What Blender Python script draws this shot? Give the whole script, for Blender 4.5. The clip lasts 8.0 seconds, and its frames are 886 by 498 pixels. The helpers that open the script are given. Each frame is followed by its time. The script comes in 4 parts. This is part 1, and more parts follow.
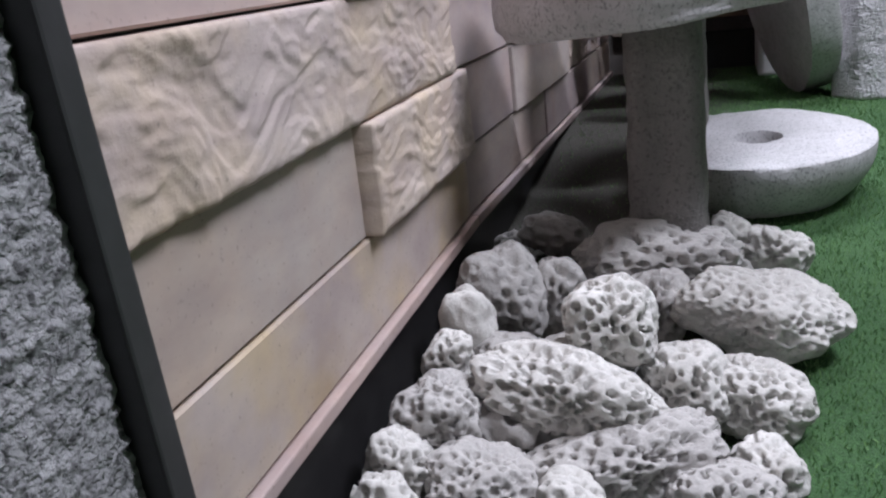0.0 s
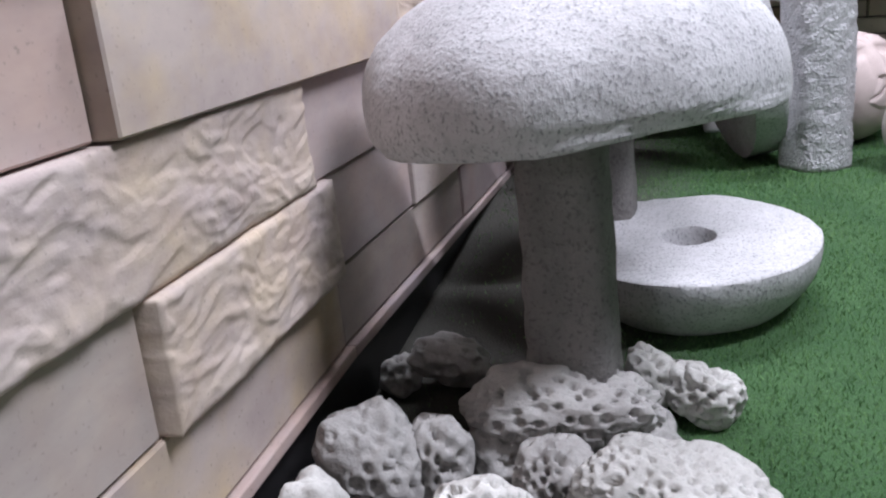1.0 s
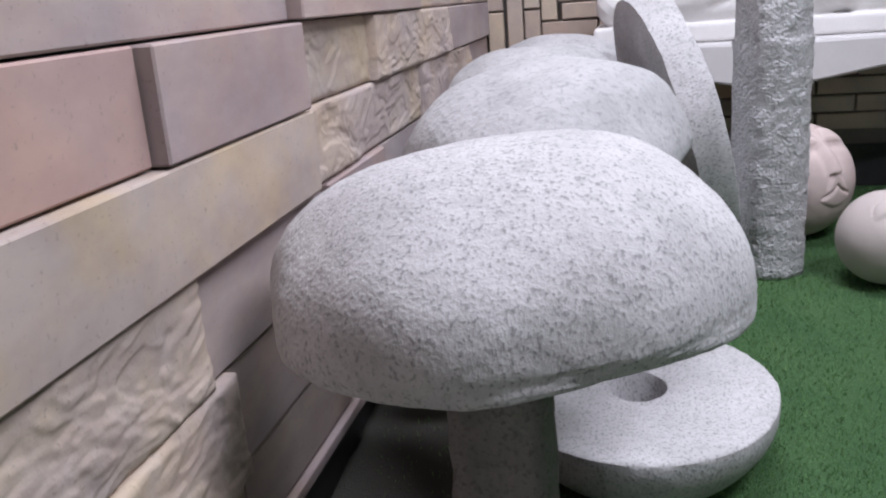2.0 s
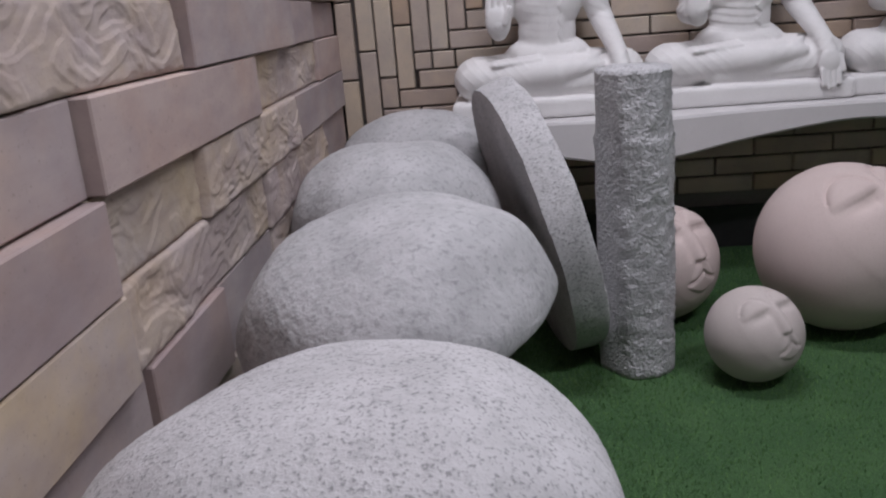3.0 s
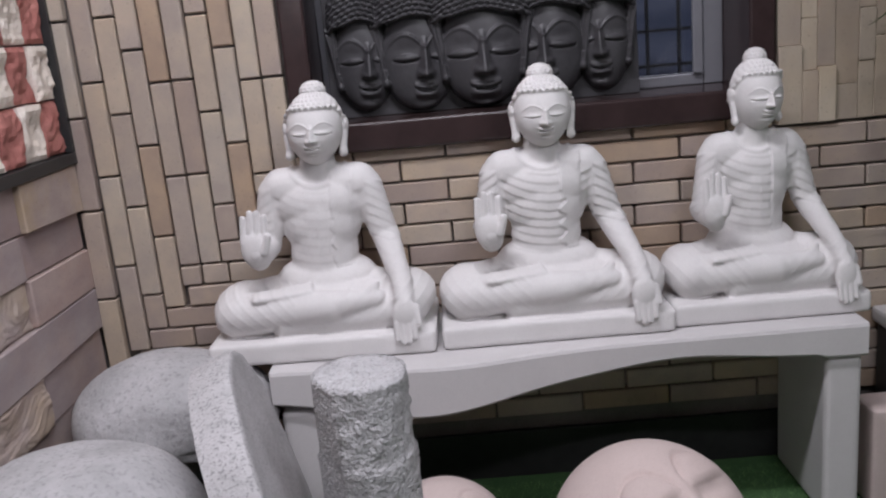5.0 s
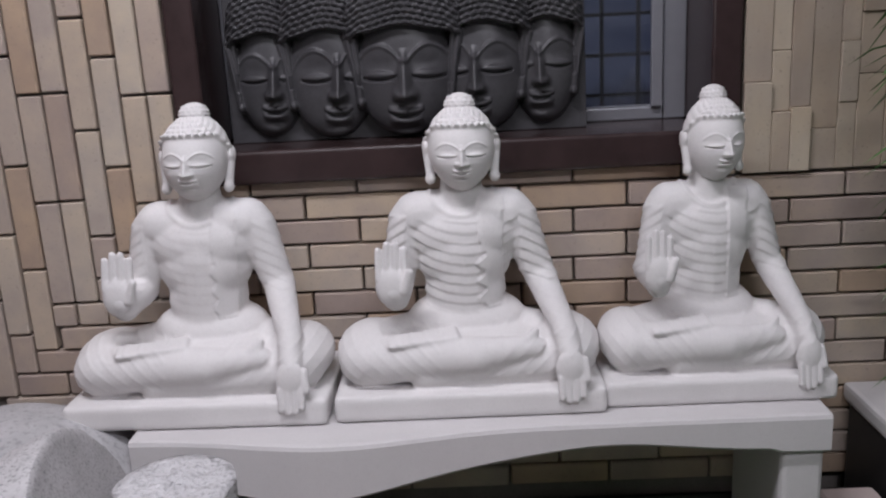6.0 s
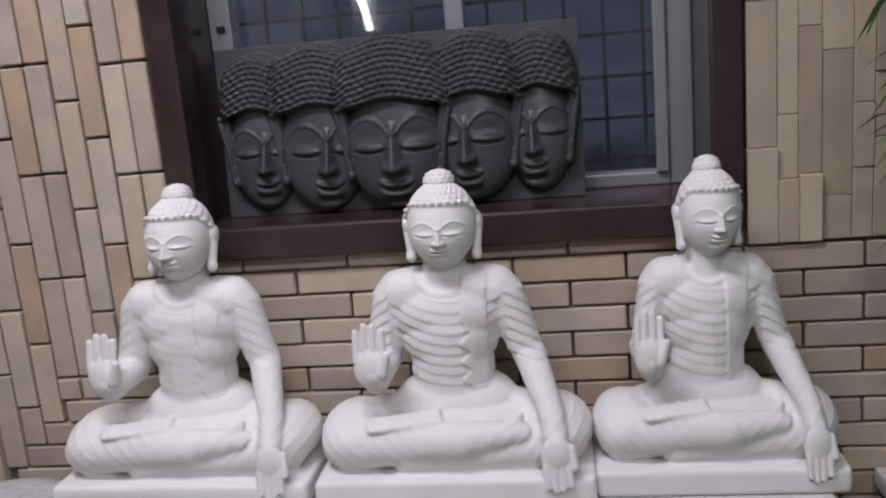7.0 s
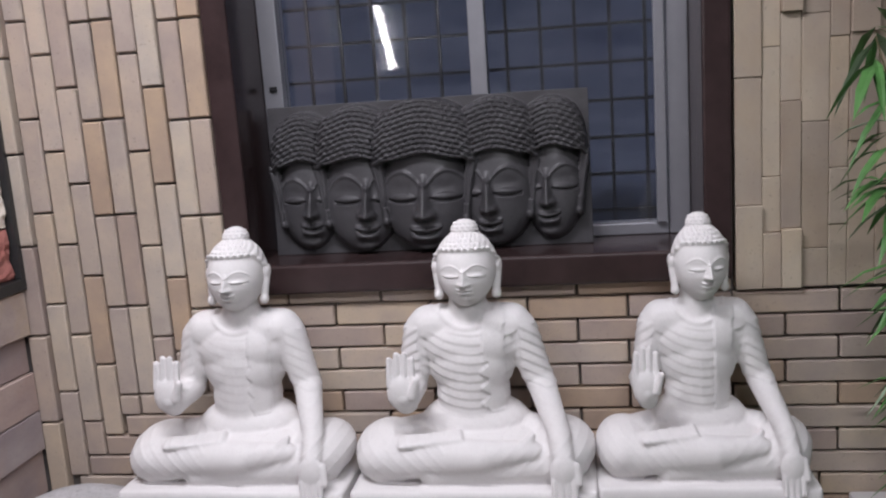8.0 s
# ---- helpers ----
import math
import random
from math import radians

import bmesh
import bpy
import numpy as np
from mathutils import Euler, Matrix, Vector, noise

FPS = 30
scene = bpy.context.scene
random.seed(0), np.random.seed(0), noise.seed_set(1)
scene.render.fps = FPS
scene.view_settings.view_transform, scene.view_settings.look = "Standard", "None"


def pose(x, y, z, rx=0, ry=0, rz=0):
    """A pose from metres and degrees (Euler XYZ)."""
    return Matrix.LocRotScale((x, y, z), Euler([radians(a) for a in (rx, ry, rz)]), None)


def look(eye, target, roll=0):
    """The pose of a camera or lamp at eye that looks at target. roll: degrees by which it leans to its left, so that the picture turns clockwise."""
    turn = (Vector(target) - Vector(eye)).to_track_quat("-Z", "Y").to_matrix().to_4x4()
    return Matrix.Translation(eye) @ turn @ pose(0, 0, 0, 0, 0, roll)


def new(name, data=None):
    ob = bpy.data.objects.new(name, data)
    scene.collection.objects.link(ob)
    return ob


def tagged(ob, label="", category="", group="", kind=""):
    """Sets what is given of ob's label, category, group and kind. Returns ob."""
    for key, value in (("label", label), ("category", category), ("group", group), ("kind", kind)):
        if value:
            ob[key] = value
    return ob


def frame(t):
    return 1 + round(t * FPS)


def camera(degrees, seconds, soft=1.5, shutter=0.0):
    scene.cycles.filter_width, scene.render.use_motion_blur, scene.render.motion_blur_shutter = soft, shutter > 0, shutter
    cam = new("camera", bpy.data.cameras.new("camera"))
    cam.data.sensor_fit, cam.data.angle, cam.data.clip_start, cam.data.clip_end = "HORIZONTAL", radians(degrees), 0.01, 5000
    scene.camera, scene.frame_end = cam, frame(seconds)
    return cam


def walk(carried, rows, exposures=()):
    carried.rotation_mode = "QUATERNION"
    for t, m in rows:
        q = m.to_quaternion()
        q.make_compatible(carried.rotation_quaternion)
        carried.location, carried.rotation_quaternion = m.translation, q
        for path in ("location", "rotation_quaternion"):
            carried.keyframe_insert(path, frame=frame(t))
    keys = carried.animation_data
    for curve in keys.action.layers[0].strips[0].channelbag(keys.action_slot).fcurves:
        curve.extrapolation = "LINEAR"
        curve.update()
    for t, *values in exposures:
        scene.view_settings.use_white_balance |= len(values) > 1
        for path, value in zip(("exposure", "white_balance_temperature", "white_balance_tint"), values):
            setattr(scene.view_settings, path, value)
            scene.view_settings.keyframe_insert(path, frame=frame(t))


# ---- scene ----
cam = camera(53.7, 8.0, soft=2.2)
ROWS = [
    (0, (0.414, -0.322, 0.399), (-0.207, 1.487, -0.185), -6.2),
    (0.5, (0.439, -0.188, 0.424), (-0.148, 1.639, -0.14), -6.0),
    (1, (0.481, -0.02, 0.488), (-0.075, 1.815, -0.079), -5.8),
    (1.5, (0.485, 0.096, 0.592), (-0.043, 1.939, 0.025), -5.2),
    (1.7, (0.476, 0.125, 0.623), (-0.024, 1.978, 0.062), -4.6),
    (2.8, (0.473, 0.353, 0.809), (0.257, 2.249, 0.212), -5.0),
    (3, (0.499, 0.384, 0.852), (0.335, 2.288, 0.263), -4.8),
    (3.5, (0.563, 0.477, 0.945), (0.498, 2.399, 0.397), -5.7),
    (4, (0.691, 0.594, 1.037), (0.697, 2.532, 0.541), -5.4),
    (4.5, (0.84, 0.734, 1.1), (0.826, 2.678, 0.629), -6.0),
    (4.7, (0.881, 0.796, 1.135), (0.855, 2.737, 0.655), -5.8),
    (6, (1.141, 1.19, 1.206), (1.088, 3.125, 0.701), -3.0),
    (6.5, (1.3, 1.293, 1.231), (1.123, 3.232, 0.774), -3.8),
    (7, (1.349, 1.274, 1.269), (1.088, 3.211, 0.845), -4.9),
    (7.5, (1.355, 1.183, 1.299), (1.058, 3.122, 0.91), -4.6),
    (8, (1.36, 1.048, 1.341), (1.07, 2.994, 0.985), -3.9),
]
STOPS = [(0.0, 0.58, 6000, 9), (0.5, 0.62, 6000, 9), (1.0, 0.74, 6000, 9), (1.7, 0.56, 6050, 9), (2.8, -0.50, 6300, 10), (3.0, -0.54, 6300, 10), (3.5, -0.38, 6350, 10), (4.5, -0.34, 6400, 10), (6.0, -0.44, 6400, 10), (7.0, -0.34, 6450, 10), (8.0, -0.13, 6450, 10)]
walk(cam, [(t, look(eye, target, roll)) for t, eye, target, roll in ROWS], STOPS)

# ---- light ----
world = bpy.data.worlds.new("night")
scene.world = world
world.use_nodes = True
world.node_tree.nodes["Background"].inputs[0].default_value = (0.20, 0.22, 0.30, 1)
world.node_tree.nodes["Background"].inputs[1].default_value = 0.05


def area(name, m, sx, sy, power, colour):
    data = bpy.data.lights.new(name, "AREA")
    data.shape, data.size, data.size_y, data.energy, data.color = "RECTANGLE", sx, sy, power, colour
    ob = new(name, data)
    ob.matrix_world = m
    return ob


COOL = (0.95, 0.925, 1.0)
area("ceiling_tube_lamp", look((0.66, 1.86, 2.66), (0.70, 2.1, 0.3)), 1.1, 0.10, 46, COOL)
area("terrace_tube_lamp", look((1.60, 0.55, 2.62), (0.60, 0.05, 0.0)), 0.10, 1.2, 74, COOL)

# ---- small tools ----


def nodes_of(name):
    m = bpy.data.materials.new(name)
    m.use_nodes = True
    t = m.node_tree
    return m, t, t.nodes["Principled BSDF"]


def mix_nodes(t, fac, a, b):
    n = t.nodes.new("ShaderNodeMix")
    n.data_type = "RGBA"
    if isinstance(fac, (int, float)):
        n.inputs[0].default_value = fac
    else:
        t.links.new(fac, n.inputs[0])
    for s, v in ((6, a), (7, b)):
        if isinstance(v, tuple):
            n.inputs[s].default_value = (*v, 1)
        else:
            t.links.new(v, n.inputs[s])
    return n.outputs[2]


def ramp(t, fac, lo, hi):
    n = t.nodes.new("ShaderNodeMapRange")
    n.inputs[1].default_value, n.inputs[2].default_value = lo, hi
    t.links.new(fac, n.inputs[0])
    return n.outputs[0]


def tex(t, kind, scale, detail=4, rough=0.6, stretch=None, own=False):
    """A texture in object space, moved from object to object when own is set."""
    co = t.nodes.new("ShaderNodeTexCoord").outputs["Object"]
    if own:
        add = t.nodes.new("ShaderNodeVectorMath")
        sc = t.nodes.new("ShaderNodeVectorMath")
        sc.operation = "SCALE"
        info = t.nodes.new("ShaderNodeObjectInfo")
        t.links.new(info.outputs["Random"], sc.inputs[3])
        sc.inputs[0].default_value = (31, 17, 23)
        t.links.new(co, add.inputs[0])
        t.links.new(sc.outputs[0], add.inputs[1])
        co = add.outputs[0]
    if stretch:
        mp = t.nodes.new("ShaderNodeMapping")
        mp.inputs["Scale"].default_value = stretch
        t.links.new(co, mp.inputs[0])
        co = mp.outputs[0]
    n = t.nodes.new({"noise": "ShaderNodeTexNoise", "voronoi": "ShaderNodeTexVoronoi"}[kind])
    n.inputs["Scale"].default_value = scale
    if kind == "noise":
        n.inputs["Detail"].default_value, n.inputs["Roughness"].default_value = detail, rough
    t.links.new(co, n.inputs["Vector"])
    return n.outputs[0]


def bump(t, bsdf, height, strength, dist):
    n = t.nodes.new("ShaderNodeBump")
    n.inputs["Strength"].default_value, n.inputs["Distance"].default_value = strength, dist
    t.links.new(height, n.inputs["Height"])
    old = bsdf.inputs["Normal"].links
    if old:
        t.links.new(old[0].from_socket, n.inputs["Normal"])
    t.links.new(n.outputs[0], bsdf.inputs["Normal"])


def stone(name, base, dark, light, blotch=6.0, speck=220.0, speck_mix=0.5, rough=0.85, relief=0.4, depth=0.002, own=False, stretch=None, grain=None):
    """A stone: blotches of two tones, a fine speckle, and a fine relief."""
    m, t, b = nodes_of(name)
    big = tex(t, "noise", blotch, 5, 0.6, stretch, own)
    c = mix_nodes(t, ramp(t, big, 0.35, 0.65), base, light)
    fine = tex(t, "noise", speck, 2, 0.5, grain, own)
    f = t.nodes.new("ShaderNodeMath")
    f.operation = "MULTIPLY"
    f.inputs[1].default_value = speck_mix
    t.links.new(ramp(t, fine, 0.54, 0.68), f.inputs[0])
    c = mix_nodes(t, f.outputs[0], c, dark)
    mid = t.nodes.new("ShaderNodeMath")
    mid.operation = "MULTIPLY"
    mid.inputs[1].default_value = speck_mix * 0.45
    t.links.new(ramp(t, tex(t, "noise", speck * 0.33, 3, 0.65, grain, own), 0.5, 0.72), mid.inputs[0])
    c = mix_nodes(t, mid.outputs[0], c, dark)
    t.links.new(c, b.inputs["Base Color"])
    b.inputs["Roughness"].default_value = rough
    b.inputs["Specular IOR Level"].default_value = 0.3
    bump(t, b, fine, relief, depth)
    bump(t, b, tex(t, "noise", blotch * 6, 4, 0.6, None, own), relief * 0.6, depth * 2)
    return m


def plain(name, colour, rough=0.5, metal=0.0, vary=0.12, scale=30.0, relief=0.1):
    m, t, b = nodes_of(name)
    n = tex(t, "noise", scale, 4, 0.6)
    dark = tuple(c * (1 - vary) for c in colour)
    t.links.new(mix_nodes(t, ramp(t, n, 0.3, 0.7), dark, colour), b.inputs["Base Color"])
    b.inputs["Roughness"].default_value, b.inputs["Metallic"].default_value = rough, metal
    bump(t, b, n, relief, 0.001)
    return m


# ---- materials ----
GRANITE = stone("pale_granite", (0.46, 0.45, 0.455), (0.13, 0.127, 0.13), (0.57, 0.555, 0.565), 9, 230, 0.58, 0.85, 0.55, 0.0025, False, None, (1, 1, 0.75))
GRANITE_SMOOTH = stone("smooth_granite", (0.39, 0.385, 0.39), (0.24, 0.235, 0.24), (0.50, 0.49, 0.50), 11, 110, 0.5, 0.8, 0.6, 0.003, True, (1, 1, 0.45))
GRANITE_ROUGH = stone("chiselled_granite", (0.47, 0.46, 0.47), (0.20, 0.195, 0.20), (0.57, 0.56, 0.57), 6, 150, 0.45, 0.9, 1.0, 0.006)
# far darker than the cap granite, for the mushroom stalks only
GRANITE_DARK = stone("dark_granite", (0.165, 0.155, 0.148), (0.08, 0.074, 0.072), (0.23, 0.215, 0.205), 14, 160, 0.5, 0.9, 0.7, 0.004, False, (1, 1, 0.4))
MARBLE = stone("white_carved_stone", (0.70, 0.68, 0.675), (0.60, 0.58, 0.575), (0.75, 0.73, 0.725), 7, 260, 0.3, 0.7, 0.15, 0.0008)
BENCH_STONE = stone("white_bench_stone", (0.61, 0.59, 0.59), (0.54, 0.52, 0.52), (0.65, 0.63, 0.63), 5, 300, 0.3, 0.5, 0.08, 0.0006)
PINK_STONE = stone("pink_sandstone", (0.56, 0.46, 0.435), (0.46, 0.37, 0.345), (0.60, 0.50, 0.475), 4, 320, 0.35, 0.8, 0.15, 0.0008, True)
GREY_PINK = stone("grey_sandstone", (0.50, 0.44, 0.42), (0.42, 0.36, 0.34), (0.54, 0.48, 0.46), 5, 320, 0.35, 0.8, 0.15, 0.0008, True)
CORAL_STONE = stone("bleached_coral", (0.54, 0.52, 0.49), (0.34, 0.325, 0.31), (0.64, 0.62, 0.59), 22, 260, 0.35, 0.95, 0.45, 0.002, True)
CORAL_GREY = stone("grey_coral", (0.42, 0.40, 0.385), (0.28, 0.265, 0.255), (0.50, 0.48, 0.46), 22, 260, 0.35, 0.95, 0.5, 0.002, True)
RELIEF_DARK = stone("dark_cast_relief", (0.050, 0.048, 0.052), (0.030, 0.029, 0.031), (0.074, 0.072, 0.077), 12, 300, 0.4, 0.38, 0.2, 0.001)
FRAME_WOOD = plain("dark_brown_frame", (0.050, 0.031, 0.031), 0.20, 0.0, 0.35, 14, 0.05)
BLACK_TRIM = plain("black_trim", (0.035, 0.035, 0.036), 0.45, 0.0, 0.3, 40)
BLACK_BASE = plain("black_skirting_stone", (0.022, 0.021, 0.022), 0.45, 0.0, 0.4, 30)
ALUMINIUM = plain("grey_window_metal", (0.26, 0.26, 0.285), 0.4, 0.3, 0.1, 20, 0.05)
IRON = plain("black_iron", (0.010, 0.010, 0.012), 0.85, 0.0, 0.3, 60)
MORTAR = stone("grey_mortar", (0.17, 0.153, 0.14), (0.10, 0.09, 0.085), (0.20, 0.18, 0.17), 18, 200, 0.4)
PLASTER = stone("grey_plaster", (0.35, 0.342, 0.35), (0.30, 0.293, 0.30), (0.39, 0.38, 0.39), 3, 120, 0.3)
ROUGH_CAST = stone("coarse_grey_stone", (0.36, 0.355, 0.36), (0.06, 0.058, 0.06), (0.42, 0.415, 0.42), 30, 110, 0.8, 0.9, 1.0, 0.01)
RED_TILE = stone("red_chipped_stone", (0.40, 0.15, 0.13), (0.30, 0.10, 0.09), (0.50, 0.22, 0.19), 20, 160, 0.4, 0.8, 0.6, 0.004, True)
CREAM_TILE = stone("cream_chipped_stone", (0.74, 0.66, 0.58), (0.60, 0.50, 0.44), (0.80, 0.73, 0.66), 20, 160, 0.4, 0.8, 0.6, 0.004, True)
LEAF = plain("green_leaf", (0.10, 0.26, 0.07), 0.5, 0.0, 0.5, 9, 0.05)
LEAF_PALE = plain("pale_green_leaf", (0.33, 0.44, 0.30), 0.5, 0.0, 0.3, 9, 0.05)
STEM = plain("plant_stem", (0.14, 0.12, 0.06), 0.7)


def tinted_pieces(name, tones, rough, relief, depth, streak, patch=0.5, tinge=(1.03, 0.98, 0.90)):
    """Pieces whose tone differs from one object to the next, each with patches and grain."""
    m, t, b = nodes_of(name)
    info = t.nodes.new("ShaderNodeObjectInfo")
    cr = t.nodes.new("ShaderNodeValToRGB")
    cr.color_ramp.interpolation = "CONSTANT"
    el = cr.color_ramp.elements
    while len(el) < len(tones):
        el.new(1.0)
    for i, c in enumerate(tones):
        el[i].position, el[i].color = i / len(tones), (*c, 1)
    t.links.new(info.outputs["Random"], cr.inputs[0])
    n = tex(t, "noise", 9, 5, 0.6, streak, True)
    hue = t.nodes.new("ShaderNodeMixRGB")
    hue.blend_type = "MULTIPLY"
    hue.inputs[0].default_value = patch
    t.links.new(cr.outputs[0], hue.inputs[1])
    t.links.new(mix_nodes(t, ramp(t, n, 0.3, 0.7), (0.72, 0.66, 0.66), (1.12, 1.08, 1.0)), hue.inputs[2])
    stain = t.nodes.new("ShaderNodeMixRGB")
    stain.blend_type = "MULTIPLY"
    stain.inputs[0].default_value = 1.0
    t.links.new(hue.outputs[0], stain.inputs[1])
    t.links.new(mix_nodes(t, ramp(t, tex(t, "noise", 4.5, 4, 0.65, None, True), 0.42, 0.70), (1.0, 1.0, 1.0), tinge), stain.inputs[2])
    hue = stain
    fine = tex(t, "noise", 150, 3, 0.6, None, True)
    c = mix_nodes(t, ramp(t, fine, 0.62, 0.85), hue.outputs[0], (0.2, 0.17, 0.15))
    t.links.new(c, b.inputs["Base Color"])
    b.inputs["Roughness"].default_value = rough
    b.inputs["Specular IOR Level"].default_value = 0.3
    bump(t, b, fine, relief * 0.5, depth * 0.5)
    bump(t, b, n, relief, depth)
    return m


BRICK = tinted_pieces("tan_brick", [(0.44, 0.375, 0.33), (0.48, 0.42, 0.37), (0.40, 0.335, 0.30), (0.49, 0.44, 0.385), (0.43, 0.34, 0.265), (0.44, 0.385, 0.34), (0.50, 0.43, 0.355), (0.43, 0.375, 0.335)], 0.8, 0.25, 0.001, (1, 1, 1), 0.6)
STRIP = tinted_pieces("tan_stone_strip", [(0.45, 0.39, 0.325), (0.48, 0.42, 0.345), (0.40, 0.345, 0.29), (0.46, 0.395, 0.325), (0.37, 0.315, 0.265)], 0.85, 0.4, 0.002, (1, 1, 0.5), 0.6)
SLAB = tinted_pieces("honed_sandstone", [(0.41, 0.355, 0.36), (0.45, 0.40, 0.38), (0.37, 0.315, 0.325), (0.46, 0.38, 0.365), (0.43, 0.385, 0.36), (0.39, 0.35, 0.365)], 0.85, 0.2, 0.001, (1, 0.6, 1.4), 0.75, (1.06, 0.97, 0.88))
SLAB_YELLOW = tinted_pieces("yellowed_sandstone", [(0.475, 0.41, 0.385), (0.465, 0.405, 0.38)], 0.85, 0.25, 0.001, (1, 0.7, 1.2), 0.8, (1.08, 1.0, 0.70))
SLAB_RED = tinted_pieces("red_sandstone", [(0.46, 0.33, 0.31), (0.45, 0.33, 0.31)], 0.85, 0.25, 0.001, (1, 0.7, 1.2), 0.6)
SLAB_ROUGH = tinted_pieces("split_sandstone", [(0.46, 0.40, 0.395), (0.48, 0.42, 0.405), (0.45, 0.40, 0.375)], 0.9, 0.6, 0.004, (1, 0.6, 2.2), 0.8, (1.06, 1.0, 0.80))

m_, t_, b_ = nodes_of("artificial_turf")
n1 = tex(t_, "noise", 7, 5, 0.6)
n2 = tex(t_, "noise", 260, 3, 0.7)
c1 = mix_nodes(t_, ramp(t_, n1, 0.3, 0.7), (0.042, 0.115, 0.034), (0.075, 0.165, 0.052))
# shade under the mushroom caps, painted into the turf colour beside the wall
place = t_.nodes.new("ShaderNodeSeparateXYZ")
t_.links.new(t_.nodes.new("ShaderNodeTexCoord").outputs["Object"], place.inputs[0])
shade_edge = t_.nodes.new("ShaderNodeMath")
shade_edge.operation = "MULTIPLY_ADD"
shade_edge.inputs[1].default_value = 0.22
t_.links.new(n1, shade_edge.inputs[0])
t_.links.new(place.outputs[0], shade_edge.inputs[2])
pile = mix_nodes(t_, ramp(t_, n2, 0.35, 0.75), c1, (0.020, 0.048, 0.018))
shade_tone = mix_nodes(t_, n2, (0.036, 0.034, 0.028), (0.070, 0.066, 0.054))
t_.links.new(mix_nodes(t_, ramp(t_, shade_edge.outputs[0], 0.44, 0.60), shade_tone, pile), b_.inputs["Base Color"])
b_.inputs["Roughness"].default_value = 0.9
bump(t_, b_, n2, 0.9, 0.004)
TURF = m_
m_, t_, b_ = nodes_of("turf_blade")
geo = t_.nodes.new("ShaderNodeNewGeometry")
t_.links.new(mix_nodes(t_, geo.outputs["Random Per Island"], (0.050, 0.135, 0.038), (0.165, 0.30, 0.10)), b_.inputs["Base Color"])
b_.inputs["Roughness"].default_value = 0.55
BLADE = m_

GLASS, t_, b_ = nodes_of("window_glass")
b_.inputs["Base Color"].default_value = (0.85, 0.88, 0.92, 1)
b_.inputs["Transmission Weight"].default_value, b_.inputs["Roughness"].default_value, b_.inputs["IOR"].default_value = 1.0, 0.02, 1.45
DARK_GLASS, t_, b_ = nodes_of("dark_glass")
b_.inputs["Base Color"].default_value, b_.inputs["Roughness"].default_value = (0.012, 0.011, 0.012, 1), 0.15


def emitter(name, colour, strength):
    m, t, b = nodes_of(name)
    b.inputs["Emission Color"].default_value, b.inputs["Emission Strength"].default_value = (*colour, 1), strength
    b.inputs["Base Color"].default_value = (*colour, 1)
    return m


TUBE_GLOW = emitter("tube_glow", (1.0, 0.97, 1.0), 70)
m_, t_, b_ = nodes_of("night_distance")
co = t_.nodes.new("ShaderNodeTexCoord")
sep = t_.nodes.new("ShaderNodeSeparateXYZ")
t_.links.new(co.outputs["Object"], sep.inputs[0])
wob = tex(t_, "noise", 3.0, 3, 0.5, (1, 1, 4))
sky = mix_nodes(t_, ramp(t_, wob, 0.3, 0.7), (0.035, 0.042, 0.075), (0.075, 0.082, 0.125))
low = t_.nodes.new("ShaderNodeMath")
low.operation = "ADD"
t_.links.new(sep.outputs[2], low.inputs[0])
t_.links.new(ramp(t_, tex(t_, "noise", 9.0, 3), 0, 4), low.inputs[1])
night = mix_nodes(t_, ramp(t_, low.outputs[0], 0.96, 1.10), (0.014, 0.016, 0.028), sky)
t_.links.new(night, b_.inputs["Emission Color"])
b_.inputs["Emission Strength"].default_value = 0.80
b_.inputs["Base Color"].default_value = (0, 0, 0, 1)
NIGHT = m_

# ---- mesh tools ----


def mesh_object(name, data, material, smooth=False):
    ob = new(name, data)
    data.materials.clear()
    data.materials.append(material)
    if smooth:
        for p in data.polygons:
            p.use_smooth = True
    return ob


def from_bm(bm, name):
    me = bpy.data.meshes.new(name)
    bm.normal_update()
    bm.to_mesh(me)
    bm.free()
    return me


def part(name, bm, material, parent=None, label="", smooth=False):
    ob = mesh_object(name, from_bm(bm, name), material, smooth)
    ob.parent = parent
    return tagged(ob, label)


def box(x0, x1, y0, y1, z0, z1, bev=0.0, seg=2):
    bm = bmesh.new()
    bmesh.ops.create_cube(bm, size=1, matrix=Matrix.Translation(((x0 + x1) / 2, (y0 + y1) / 2, (z0 + z1) / 2)) @ Matrix.Diagonal((x1 - x0, y1 - y0, z1 - z0, 1)))
    if bev:
        bmesh.ops.bevel(bm, geom=bm.edges[:], offset=bev, segments=seg, affect="EDGES", profile=0.6)
    return bm


def thing(name, label, category, x=0, y=0, z=0, group="", kind=""):
    ob = new(name)
    ob.location = (x, y, z)
    ob.empty_display_size = 0.05
    return tagged(ob, label, category, group, kind)


def grid_mesh(name, P, closed_u=False):
    """A mesh over an array of points of shape (rows, columns, 3)."""
    r, c = P.shape[:2]
    me = bpy.data.meshes.new(name)
    i = np.arange(r * c).reshape(r, c)
    if closed_u:
        i = np.concatenate([i, i[:, :1]], 1)
    f = np.stack([i[:-1, :-1], i[:-1, 1:], i[1:, 1:], i[1:, :-1]], -1).reshape(-1, 4)
    me.from_pydata(P.reshape(-1, 3).tolist(), [], f.tolist())
    me.update()
    return me


def ico(level):
    bm = bmesh.new()
    bmesh.ops.create_icosphere(bm, subdivisions=level, radius=1)
    v = np.array([x.co for x in bm.verts])
    f = [[x.index for x in p.verts] for p in bm.faces]
    bm.free()
    return v, f


